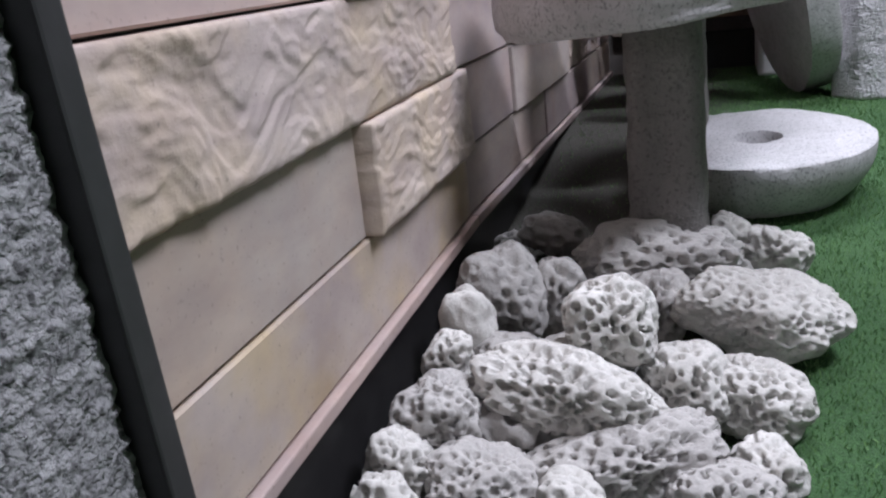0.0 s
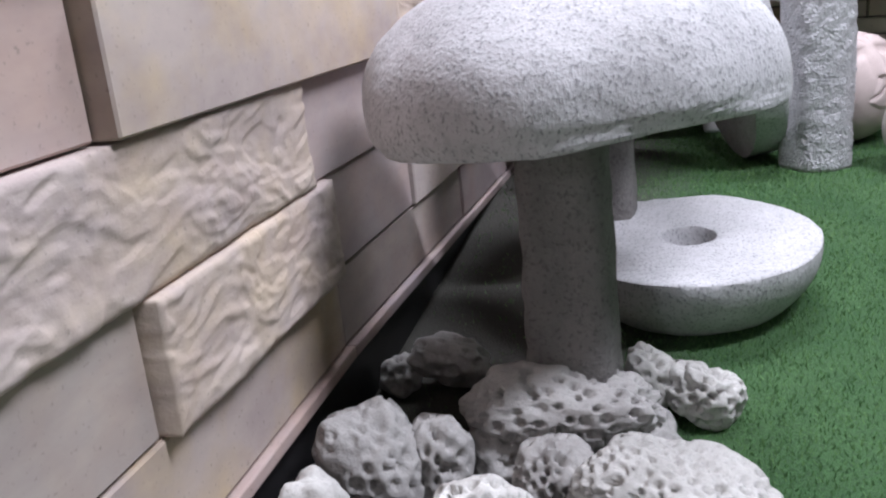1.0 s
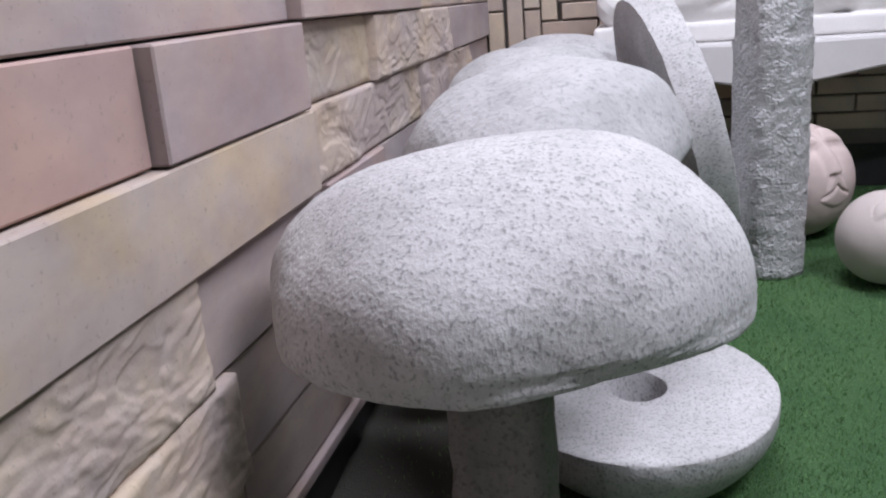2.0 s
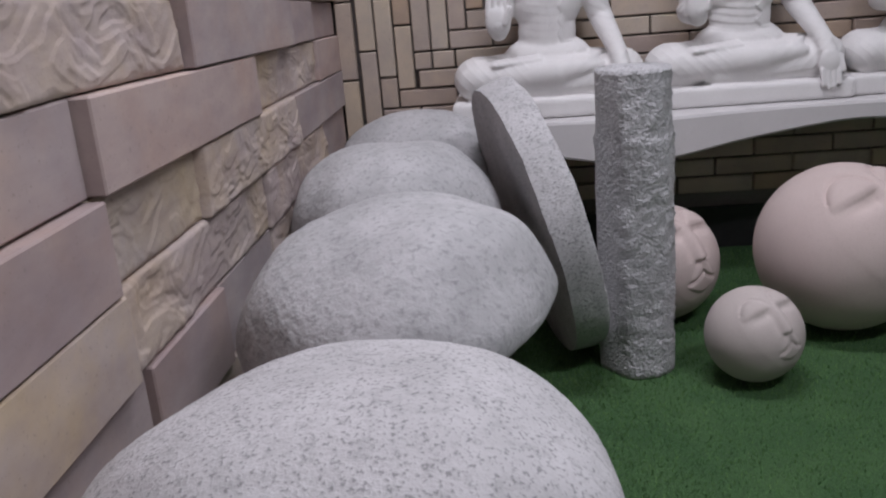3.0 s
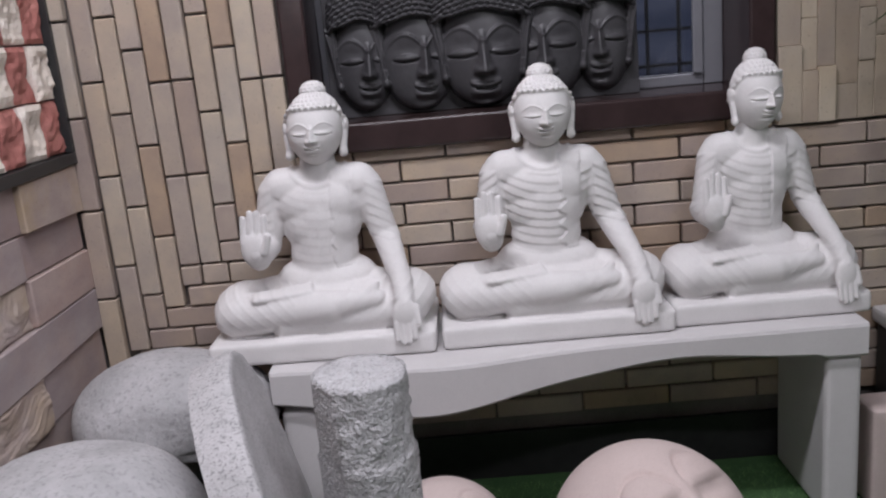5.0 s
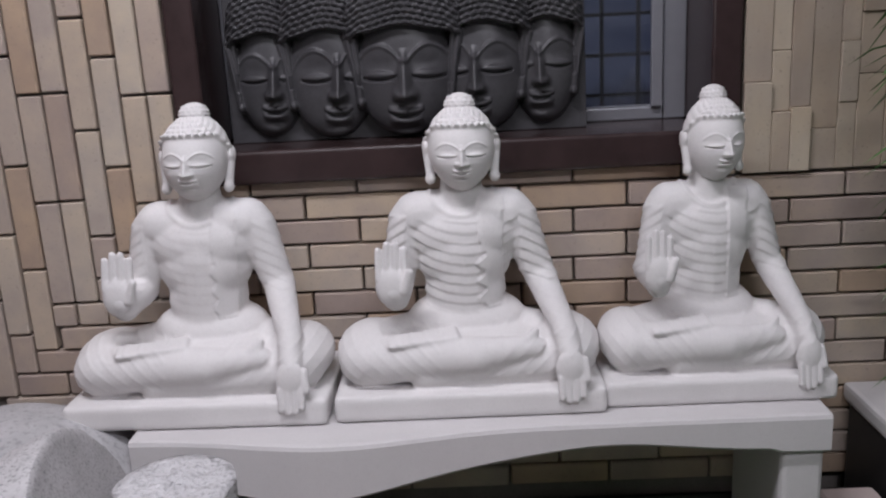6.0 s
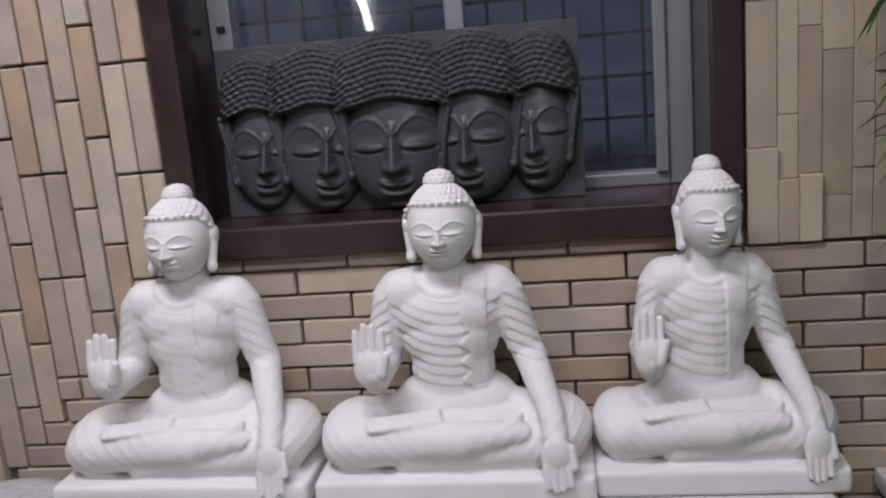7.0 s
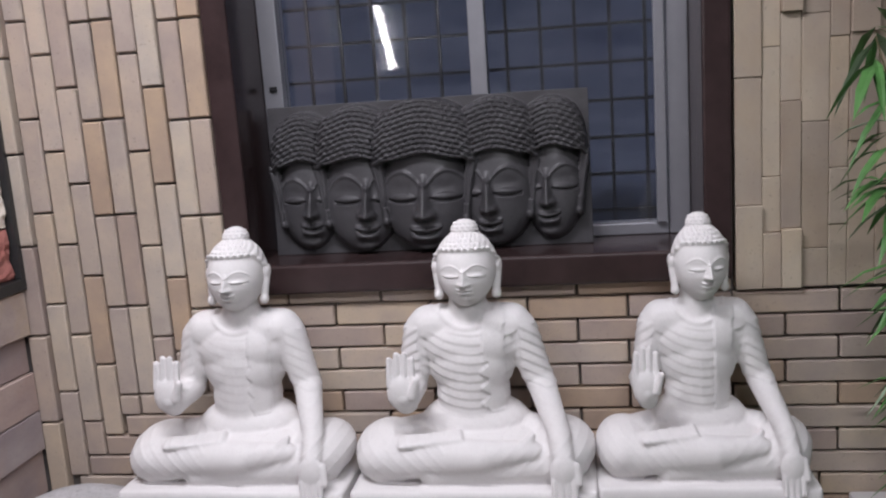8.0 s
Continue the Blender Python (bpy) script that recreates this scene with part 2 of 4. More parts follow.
def smooth_noise(P, scale, seed=0.0):
    return np.array([noise.noise(Vector(p * scale) + Vector((seed, seed * 1.7, -seed))) for p in P])


def mesh_of(name, v, f):
    me = bpy.data.meshes.new(name)
    me.from_pydata(np.asarray(v).tolist(), [], f)
    me.update()
    return me

# ---- structure ----
BACK, TOP = 3.0, 2.75
FALL = 0.115


def ground(y):
    """Height of the turf: level at the far end, falling towards the near end."""
    return -FALL * max(0.0, 2.05 - max(y, 0.0))


bm = bmesh.new()
prev = None
for y in (-3.2, -1.0, 0.0, 0.5, 1.0, 1.5, 1.95, 2.05, 2.15, 3.4):
    z = ground(y) - (0.003 if abs(y - 2.05) < 0.01 else 0)
    row = [bm.verts.new((x, y, q)) for x, q in ((-2.6, z), (4.6, z), (4.6, -0.5), (-2.6, -0.5))]
    if prev:
        for j in range(4):
            bm.faces.new((prev[j], prev[(j + 1) % 4], row[(j + 1) % 4], row[j]))
    else:
        bm.faces.new(row[::-1])
    prev = row
bm.faces.new(prev)
bmesh.ops.recalc_face_normals(bm, faces=bm.faces[:])
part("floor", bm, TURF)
tagged(bpy.data.objects["floor"], "green artificial turf laid flat on the ground", "floor", kind="structure")
part("ceiling", box(-2.6, 4.6, -3.2, 3.5, TOP, TOP + 0.1), PLASTER)
tagged(bpy.data.objects["ceiling"], "plain grey plaster ceiling", "ceiling", kind="structure")
WALL_W = part("wall_west", box(-0.25, -0.022, -1.2, BACK + 0.3, -0.45, TOP), MORTAR)
tagged(WALL_W, "wall clad with pinkish-grey sandstone slabs of uneven depth", "wall", kind="structure")
tagged(part("wall_east", box(4.4, 4.6, -3.2, BACK + 0.3, -0.45, TOP), PLASTER), "plain grey plaster wall", "wall", kind="structure")
tagged(part("wall_south", box(-2.4, 4.4, -3.2, -3.0, -0.45, TOP), PLASTER), "plain grey plaster wall", "wall", kind="structure")

tagged(part("wall_southwest", box(-2.6, -2.4, -3.2, -1.0, -0.45, TOP), PLASTER), "plain grey plaster wall", "wall", kind="structure")
tagged(part("wall_return", box(-2.4, -0.25, -1.2, -1.0, -0.45, TOP), PLASTER), "plain grey plaster wall", "wall", kind="structure")

# window opening in the brick wall
WX0, WX1, WZ0, WZ1 = 0.622, 1.645, 0.968, 2.07
bm = bmesh.new()
for x0, x1, z0, z1 in ((-0.022, WX0 - 0.03, -0.1, TOP), (WX1 + 0.03, 4.4, -0.1, TOP), (WX0 - 0.03, WX1 + 0.03, -0.1, WZ0 - 0.03), (WX0 - 0.03, WX1 + 0.03, WZ1 + 0.03, TOP)):
    bmesh.ops.create_cube(bm, size=1, matrix=Matrix.Translation(((x0 + x1) / 2, BACK + 0.155, (z0 + z1) / 2)) @ Matrix.Diagonal((x1 - x0, 0.29, z1 - z0, 1)))
WALL_N = tagged(part("wall_north", bm, MORTAR), "wall of tan bricks in upright and level courses", "wall", kind="structure")

tagged(part("baseboard", box(-0.02, -0.002, 0.16, BACK, -0.3, 0.014), BLACK_BASE), "black stone skirting along the sandstone wall", "skirting", kind="structure")
tagged(part("baseboard", box(0.10, 3.2, BACK - 0.012, BACK, 0.0, 0.13, 0.003), BLACK_BASE), "black stone skirting along the brick wall", "skirting", kind="structure")
for y0, y1 in ((0.172, 1.05), (1.0505, BACK - 0.02)):
    bm = box(-0.02, 0.014, y0, y1, -0.002, 0.016, 0.003)
    for q in bm.verts:
        q.co.z -= 0.054 * max(0.0, 1.05 - q.co.y)
    tagged(part("trim", bm, SLAB), "thin pale stone ledge under the wall slabs", "trim", kind="structure")
bm = box(-0.02, 0.030, 0.139, 0.165, -0.3, TOP, 0.003)
for q in bm.verts:
    q.co.y -= 0.073 * (q.co.z - 0.045)
tagged(part("trim", bm, BLACK_TRIM), "upright black metal trim at the end of the slabs", "trim", kind="structure")

# coarse grey cladding beyond the black trim
nv, nu = 170, 96
uu, vv = np.meshgrid(np.linspace(-0.30, 0.137, nu), np.linspace(-0.25, 0.60, nv))
P = np.stack([np.zeros_like(uu), uu, vv], -1).reshape(-1, 3)
rz = smooth_noise(P * [1, 1, 1.6], 75, 2.0) * 0.0055 + smooth_noise(P, 160, 5.0) * 0.003
P[:, 1] -= 0.073 * (P[:, 2] - 0.045)
P[:, 0] = np.where(np.abs(P[:, 2] - 0.215) < 0.004, 0.012, 0.008 + rz)
panel = mesh_object("coarse_stone_panel", grid_mesh("coarse_stone_panel", P.reshape(nv, nu, 3)), ROUGH_CAST, True)
sol = panel.modifiers.new("thickness", "SOLIDIFY")
sol.thickness, sol.offset = 0.02, -1.0
panel.parent = WALL_W
tagged(panel, "coarse grey pitted stone cladding")

# ---- window ----
WIN = thing("window_1", "dark brown framed sliding window with an iron grille", "window", kind="structure")
part("window_frame", box(WX0 - 0.06, WX0, BACK - 0.03, BACK + 0.29, WZ0 - 0.07, WZ1 + 0.06, 0.006), FRAME_WOOD, WIN)
part("window_frame", box(WX1, WX1 + 0.06, BACK - 0.03, BACK + 0.29, WZ0 - 0.07, WZ1 + 0.06, 0.006), FRAME_WOOD, WIN)
part("window_frame", box(WX0 + 0.001, WX1 - 0.001, BACK - 0.03, BACK + 0.29, WZ1, WZ1 + 0.06, 0.006), FRAME_WOOD, WIN)
part("window_sill", box(WX0 + 0.001, WX1 - 0.001, BACK - 0.045, BACK + 0.29, WZ0 - 0.07, WZ0, 0.01, 4), FRAME_WOOD, WIN, "glossy dark brown sill")
GY = 3.2
for x0, x1, z0, z1 in ((WX0, WX0 + 0.05, WZ0, WZ1), (WX1 - 0.05, WX1, WZ0, WZ1), (WX0 + 0.05, WX1 - 0.05, WZ0, WZ0 + 0.03), (WX0 + 0.05, WX1 - 0.05, WZ1 - 0.03, WZ1)):
    part("sash_rail", box(x0 + 0.0005, x1 - 0.0005, GY - 0.03, GY + 0.03, z0 + 0.0005, z1 - 0.0005, 0.004), ALUMINIUM, WIN, "grey metal sash rail")
part("sash_rail", box(1.14, 1.18, GY - 0.045, GY + 0.02, WZ0 + 0.03, WZ1 - 0.03, 0.004), ALUMINIUM, WIN, "grey metal sash rail")
part("sash_rail", box(1.565, 1.59, GY - 0.045, GY - 0.031, WZ0 + 0.03, WZ1 - 0.03, 0.003), ALUMINIUM, WIN, "grey metal sash rail")
part("latch", box(0.640, 0.658, GY - 0.038, GY - 0.031, 1.365, 1.377, 0.002), IRON, WIN, "small dark latch")
for x0, x1 in ((WX0 + 0.05, 1.14), (1.18, WX1 - 0.05)):
    pane = part("pane", box(x0 + 0.0005, x1 - 0.0005, GY - 0.003, GY + 0.003, WZ0 + 0.031, WZ1 - 0.031), GLASS, WIN, "clear glass pane")
    pane.visible_shadow = False
for i in range(13):
    x = WX0 + 0.02 + i * 0.083
    part("grille_bar", box(x - 0.004, x + 0.004, GY + 0.05, GY + 0.058, WZ0, WZ1), IRON, WIN)
for i in range(12):
    z = WZ0 + 0.05 + i * 0.091
    part("grille_bar", box(WX0, WX1, GY + 0.059, GY + 0.067, z - 0.004, z + 0.004), IRON, WIN)
bd = part("backdrop", box(-1.5, 3.8, 4.6, 4.65, 0.2, 3.0), NIGHT)
tagged(bd, "dark blue night distance behind the window", "backdrop", kind="structure")

# ---- face relief, in face units: u across, v up, hairline 0.5, chin -0.5 ----


def bell(d, w):
    return np.exp(-(d / w) ** 2)


def face_relief(u, v):
    """A serene face: arched brows, lowered lids, a straight nose and full lips."""
    a = np.abs(u)
    h = np.zeros_like(u)
    brow_v = 0.10 + 0.11 * np.sin(np.clip((a - 0.03) / 0.30, 0, 1) * math.pi) ** 0.8
    h += 0.020 * bell(v - brow_v, 0.016) * (a < 0.34) * np.clip((0.35 - a) / 0.05, 0, 1)
    h -= 0.020 * bell((a - 0.17) / 0.13, 1) * bell((v - 0.085) / 0.055, 1)
    h -= 0.006 * bell((a - 0.19) / 0.12, 1) * bell((v + 0.055) / 0.045, 1)
    lid = np.clip(1 - ((a - 0.17) / 0.098) ** 2 - ((v - 0.014) / 0.030) ** 2, 0, 1)
    h += 0.022 * np.sqrt(lid)
    line_v = -0.002 - 0.018 * (1 - ((a - 0.17) / 0.12) ** 2)
    h -= 0.036 * bell(v - line_v, 0.010) * (np.abs(a - 0.17) < 0.12)
    s = np.clip((0.14 - v) / 0.28, 0, 1)
    wide = 0.028 + 0.022 * s
    h += (0.040 + 0.135 * s ** 1.2) * bell(a / wide, 1) * np.clip((0.19 - v) / 0.09, 0, 1) * np.clip((v + 0.175) / 0.028, 0, 1)
    h += 0.065 * bell((a - 0.056) / 0.026, 1) * bell((v + 0.128) / 0.030, 1)
    mouth = np.clip(1 - (a / 0.125) ** 2, 0, 1)
    up = 0.020 * (a / 0.13) ** 2
    h += 0.062 * mouth ** 0.6 * bell(v + 0.245 - up, 0.024) * (1 - 0.3 * bell(a, 0.02))
    h += 0.066 * mouth ** 0.8 * bell(v + 0.310 - up, 0.028)
    h -= 0.042 * mouth ** 0.5 * bell(v + 0.277 - 2 * up, 0.009)
    h -= 0.030 * bell(a, 0.09) * bell(v + 0.362, 0.022)
    h += 0.045 * bell(a, 0.10) * bell(v + 0.425, 0.05)
    return h


def stern_relief(u, v):
    """A stern face cut low into a ball: domed lids, a narrow nose, a peaked mouth."""
    a = np.abs(u)
    arch = np.clip(1 - ((a - 0.19) / 0.165) ** 2, 0, 1)
    top, low = 0.060 + 0.145 * np.sqrt(arch), 0.060 - 0.030 * (a - 0.05) / 0.30
    lid = (a > 0.03) * (a < 0.352) * np.clip((v - low) / 0.030, 0, 1) * np.clip((top - v) / 0.050, 0, 1)
    h = 0.034 * lid * np.sqrt(arch) - 0.030 * bell(v - top - 0.004, 0.012) * (arch > 0)
    h -= 0.040 * bell((a - 0.15) / 0.11, 1) * bell((v - low + 0.030) / 0.035, 1) * (v < low + 0.006)
    s = np.clip((0.20 - v) / 0.36, 0, 1)
    wide = 0.024 + 0.040 * s
    h += (0.006 + 0.064 * s ** 1.3) * np.exp(-(a / wide) ** 2) * np.clip((0.24 - v) / 0.08, 0, 1) * np.clip((v + 0.178) / 0.014, 0, 1)
    h -= 0.020 * bell((a - 0.075) / 0.03, 1) * np.clip((0.08 - v) / 0.06, 0, 1) * (v > -0.17)
    h -= 0.030 * bell((a - 0.035) / 0.02, 1) * bell((v + 0.176) / 0.012, 1)
    line = -0.262 - 0.30 * np.clip(a, 0, 0.2) + 0.020 * bell(a, 0.03)
    muzzle = np.clip((0.045 + 0.75 * np.clip(-0.17 - v, 0, 1) - a) / 0.035, 0, 1) * (v < -0.172) * np.clip((v - line) / 0.008, 0, 1)
    h += 0.024 * muzzle
    lip = (v < line) * np.clip((v + 0.400 - 2.2 * a ** 2) / 0.030, 0, 1) * (a < 0.19)
    h += 0.026 * lip * (1 - 0.6 * bell(v - line, 0.02))
    h -= 0.024 * bell(v - line, 0.010) * np.clip((0.175 - a) / 0.03, 0, 1)
    return h


# ---- carved relief of five heads ----


def relief_panel():
    w, hgt, nx, nz = 0.765, 0.358, 500, 236
    X, Z = np.meshgrid(np.linspace(0, w, nx), np.linspace(0, hgt, nz))
    H = np.zeros_like(X)
    # centre, half width, lift, feature size, chin, hairline, crown, side that looks inward
    heads = ((0.092, 0.068, 0.004, 0.250, 0.014, 0.222, 0.338, 1), (0.678, 0.066, 0.004, 0.250, 0.016, 0.226, 0.340, -1),
             (0.224, 0.086, 0.016, 0.278, 0.006, 0.222, 0.347, 1), (0.548, 0.084, 0.016, 0.278, 0.008, 0.224, 0.347, -1),
             (0.383, 0.101, 0.032, 0.300, 0.004, 0.222, 0.355, 0))
    for cx, hw, lift, size, chin, line, crown, inward in heads:
        mid = chin + 0.58 * (line - chin)
        dx = (X - cx) / hw
        below = np.clip((mid - Z) / (mid - chin), 0, 1.2)
        e = 1 - dx ** 2 / (1 - 0.16 * np.clip(below, 0, 1) ** 2) - below ** 2.8 - np.where(Z > mid, ((Z - mid) / (1.7 * (line - mid))) ** 2, 0)
        uf = (X - cx - inward * hw * 0.26) / size
        if inward:
            uf = np.where(uf * inward > 0, uf * 1.45, uf * 0.98)
        vf = (Z - (chin + 0.60 * (line - chin))) / size + 0.03
        face = lift + 0.046 * np.sqrt(np.clip(e, 0, 1)) + 0.23 * size / 0.3 * face_relief(uf, vf)
        inside = (e > 0) & (Z < line + 0.03)
        # hair: rows of scalloped curls over a dome
        hz = line + 0.006 * np.cos(dx * 3.6) - 0.050 * np.clip(np.abs(dx) - 0.85, 0, 1)
        eh = 1 - np.abs(dx / 1.22) ** 3 - (np.clip(Z - hz, 0, 1) / (crown - line)) ** 3.5
        lines = (Z - hz + 0.008 * dx ** 2) / 0.0118
        cell = (X - cx) / 0.0165 + 0.5 * (np.floor(lines) % 2)
        curl = np.abs(np.sin(math.pi * np.clip(lines - np.floor(lines) + 0.22 * np.abs(np.cos(math.pi * cell)), 0, 1))) ** 0.7 * (0.45 + 0.55 * np.abs(np.sin(math.pi * cell)) ** 0.6)
        hair = lift + 0.012 + 0.042 * np.sqrt(np.clip(eh, 0, 1)) + 0.0085 * curl
        is_hair = (eh > 0) & (Z >= hz)
        for side in (-1, 1):
            if inward == side:
                continue
            ex = cx + side * hw * 1.02
            k = np.clip((line - 0.008 - Z) / 0.145, 0, 1)
            path = ex + side * 0.010 * (1 - k) ** 2 - side * 0.010 * k
            shell = 1 - ((X - path) / (0.0105 + 0.006 * (1 - k) ** 3)) ** 2
            on = (shell > 0) & (Z < line - 0.004) & (Z > line - 0.152)
            groove = 0.006 * bell((X - path + side * 0.002) / 0.0042, 1) * (k < 0.72)
            ear = lift + 0.016 + 0.016 * np.sqrt(np.clip(shell, 0, 1)) - groove
            knob = 1 - ((X - ex + side * 0.010) / 0.011) ** 2 - ((Z - line + 0.146) / 0.013) ** 2
            helix = 1 - ((X - ex - side * 0.009) / 0.016) ** 2 - ((Z - line + 0.012) / 0.010) ** 2
            H = np.where(on, np.maximum(H, ear), H)
            for q, amp in ((knob, 0.020), (helix, 0.018)):
                H = np.where(q > 0, np.maximum(H, lift + 0.016 + amp * np.sqrt(np.clip(q, 0, 1))), H)
        h = np.where(is_hair, hair, np.where(inside, face, 0))
        H = np.where((is_hair | inside) & (h > H - 0.010), np.maximum(h, 0.001), H)
    H[1:-1, 1:-1] = (H[1:-1, 1:-1] * 4 + H[:-2, 1:-1] + H[2:, 1:-1] + H[1:-1, :-2] + H[1:-1, 2:]) / 8
    H *= np.clip(np.minimum(np.minimum(X, w - X), np.minimum(Z, hgt - Z)) / 0.006, 0, 1)
    me = grid_mesh("relief_panel", np.stack([X, -H, Z], -1))
    bm = bmesh.new()
    bm.from_mesh(me)
    edge = [e for e in bm.edges if e.is_boundary]
    ret = bmesh.ops.extrude_edge_only(bm, edges=edge)
    vs = [g for g in ret["geom"] if isinstance(g, bmesh.types.BMVert)]
    for q in vs:
        q.co.y = 0.03
    bmesh.ops.contextual_create(bm, geom=[e for e in bm.edges if e.is_boundary])
    bmesh.ops.recalc_face_normals(bm, faces=bm.faces[:])
    ob = part("relief_panel", bm, RELIEF_DARK, None, "", True)
    return tagged(ob, "dark cast relief panel of five serene carved heads on the sill", "relief panel")


rp = relief_panel()
rp.matrix_world = pose(0.647, 3.085, WZ0 + 0.001, -4, 0, 0)

# ---- seated statues ----


class Clay:
    """Gathers solids that are melted into one skin."""

    def __init__(self):
        self.v, self.f, self.n = [], [], 0

    def put(self, v, f):
        self.v.append(np.asarray(v))
        self.f += [[i + self.n for i in q] for q in f]
        self.n += len(v)

    def ball(self, c, r, turn=(0, 0, 0)):
        v, f = ico(3)
        m = np.array(Euler([radians(a) for a in turn]).to_matrix())
        self.put((v * np.array(r)) @ m.T + np.array(c), f)

    def limb(self, p, q, r0, r1):
        p, q = Vector(p), Vector(q)
        d = (q - p).normalized()
        rot = np.array(d.to_track_quat("Z", "Y").to_matrix())
        L, k = (q - p).length, 20
        rings = [(-r0 * math.cos(a), r0 * math.sin(a)) for a in np.linspace(0.05, math.pi / 2, 7)]
        rings += [(L * s, r0 + (r1 - r0) * s) for s in np.linspace(0.1, 0.9, 6)]
        rings += [(L + r1 * math.sin(a), r1 * math.cos(a)) for a in np.linspace(0, math.pi / 2 - 0.05, 7)]
        ang = np.linspace(0, 2 * math.pi, k, endpoint=False)
        v = np.array([[r * math.cos(a), r * math.sin(a), z] for z, r in rings for a in ang]) @ rot.T + np.array(p)
        f = [[i * k + j, i * k + (j + 1) % k, (i + 1) * k + (j + 1) % k, (i + 1) * k + j] for i in range(len(rings) - 1) for j in range(k)]
        f += [list(range(k))[::-1], [(len(rings) - 1) * k + j for j in range(k)]]
        self.put(v, f)

    def block(self, bm):
        bm.verts.index_update()
        self.put([x.co[:] for x in bm.verts], [[x.index for x in p.verts] for p in bm.faces])
        bm.free()

    def melt(self, voxel, rounds):
        me = mesh_of("clay", np.concatenate(self.v), self.f)
        ob = new("clay", me)
        mod = ob.modifiers.new("melt", "REMESH")
        mod.mode, mod.voxel_size, mod.adaptivity = "VOXEL", voxel, 0.0
        dg = bpy.context.evaluated_depsgraph_get()
        out = bpy.data.meshes.new_from_object(ob.evaluated_get(dg))
        bpy.data.objects.remove(ob)
        bpy.data.meshes.remove(me)
        v = np.empty(len(out.vertices) * 3)
        out.vertices.foreach_get("co", v)
        v = v.reshape(-1, 3)
        e = np.empty(len(out.edges) * 2, dtype=int)
        out.edges.foreach_get("vertices", e)
        e = e.reshape(-1, 2)
        cnt = np.bincount(e.ravel(), minlength=len(v))[:, None]
        for _ in range(rounds):
            s = np.zeros_like(v)
            np.add.at(s, e[:, 0], v[e[:, 1]])
            np.add.at(s, e[:, 1], v[e[:, 0]])
            v = v * 0.4 + 0.6 * s / cnt
        f = [list(p.vertices) for p in out.polygons]
        nrm = np.empty(len(v) * 3)
        out.vertices.foreach_set("co", v.ravel())
        out.update()
        out.vertices.foreach_get("normal", nrm)
        bpy.data.meshes.remove(out)
        return v, f, nrm.reshape(-1, 3)


def statue_head():
    """The head: a ball drawn long, with a carved face and rows of curls."""
    n, k = 170, 210
    th, ph = np.meshgrid(np.linspace(0.001, math.pi - 0.001, n), np.linspace(0, 2 * math.pi, k, endpoint=False), indexing="ij")
    x, y, z = np.sin(th) * np.sin(ph), -np.sin(th) * np.cos(ph), np.cos(th)
    narrow = np.where(z < 0, 1 - 0.17 * z ** 2, 1.0)
    X, Y, Z = x * 0.0605 * narrow, y * 0.067 * np.where(z < -0.3, 1 + 0.12 * (z + 0.3), 1), z * 0.079
    front = np.clip(-y * 3, 0, 1)
    u, v = X / 0.146, (Z + 0.0095) / 0.114
    Y = Y - 0.118 * 0.95 * face_relief(u, v) * front * (v < 0.45)
    line = 0.040 - 0.055 * np.clip(y + 0.45, 0, 1)
    hair = 1 / (1 + np.exp(-(Z - line) / 0.0007))
    rows = np.abs(np.sin((Z - line) * math.pi / 0.0085))
    beads = np.abs(np.sin(ph * 13 + math.pi * 0.5 * np.floor((Z - line) / 0.0085)))
    grow = hair * (0.0020 + 0.0085 * rows ** 0.8 * beads ** 0.7 * np.where(Z - line < 0.0085, 1, 0.45))
    return np.stack([X + x * grow, Y + y * grow, Z + z * grow], -1)


def statue_knot():
    """The two-tiered top knot, set with rows of curls."""
    n, k = 44, 84
    s = np.linspace(0, 1, n)
    R = np.interp(s, (0, 0.2, 0.40, 0.50, 0.68, 0.84, 0.95, 1), (0.036, 0.0365, 0.029, 0.0262, 0.0262, 0.020, 0.010, 0.0008))
    Zk = np.interp(s, (0, 0.2, 0.40, 0.50, 0.68, 0.84, 0.95, 1), (0.540, 0.552, 0.566, 0.570, 0.581, 0.592, 0.5975, 0.599))
    a = np.linspace(0, 2 * math.pi, k, endpoint=False)
    row = s * 9
    bead = np.abs(np.sin(row * math.pi))[:, None] * np.abs(np.sin(a[None] * 7 + 0.5 * math.pi * np.floor(row)[:, None])) ** 0.7
    Rb = R[:, None] + 0.0030 * bead * np.clip(R[:, None] / 0.02, 0, 1)
    return np.stack([0.004 + Rb * np.cos(a), -0.010 + Rb * np.sin(a), np.repeat(Zk[:, None], k, 1)], -1)


def ring_faces(n, k, start):
    i = np.arange(n * k).reshape(n, k) + start
    i2 = np.roll(i, -1, 1)
    return np.stack([i[:-1], i[1:], i2[1:], i2[:-1]], -1).reshape(-1, 4).tolist()


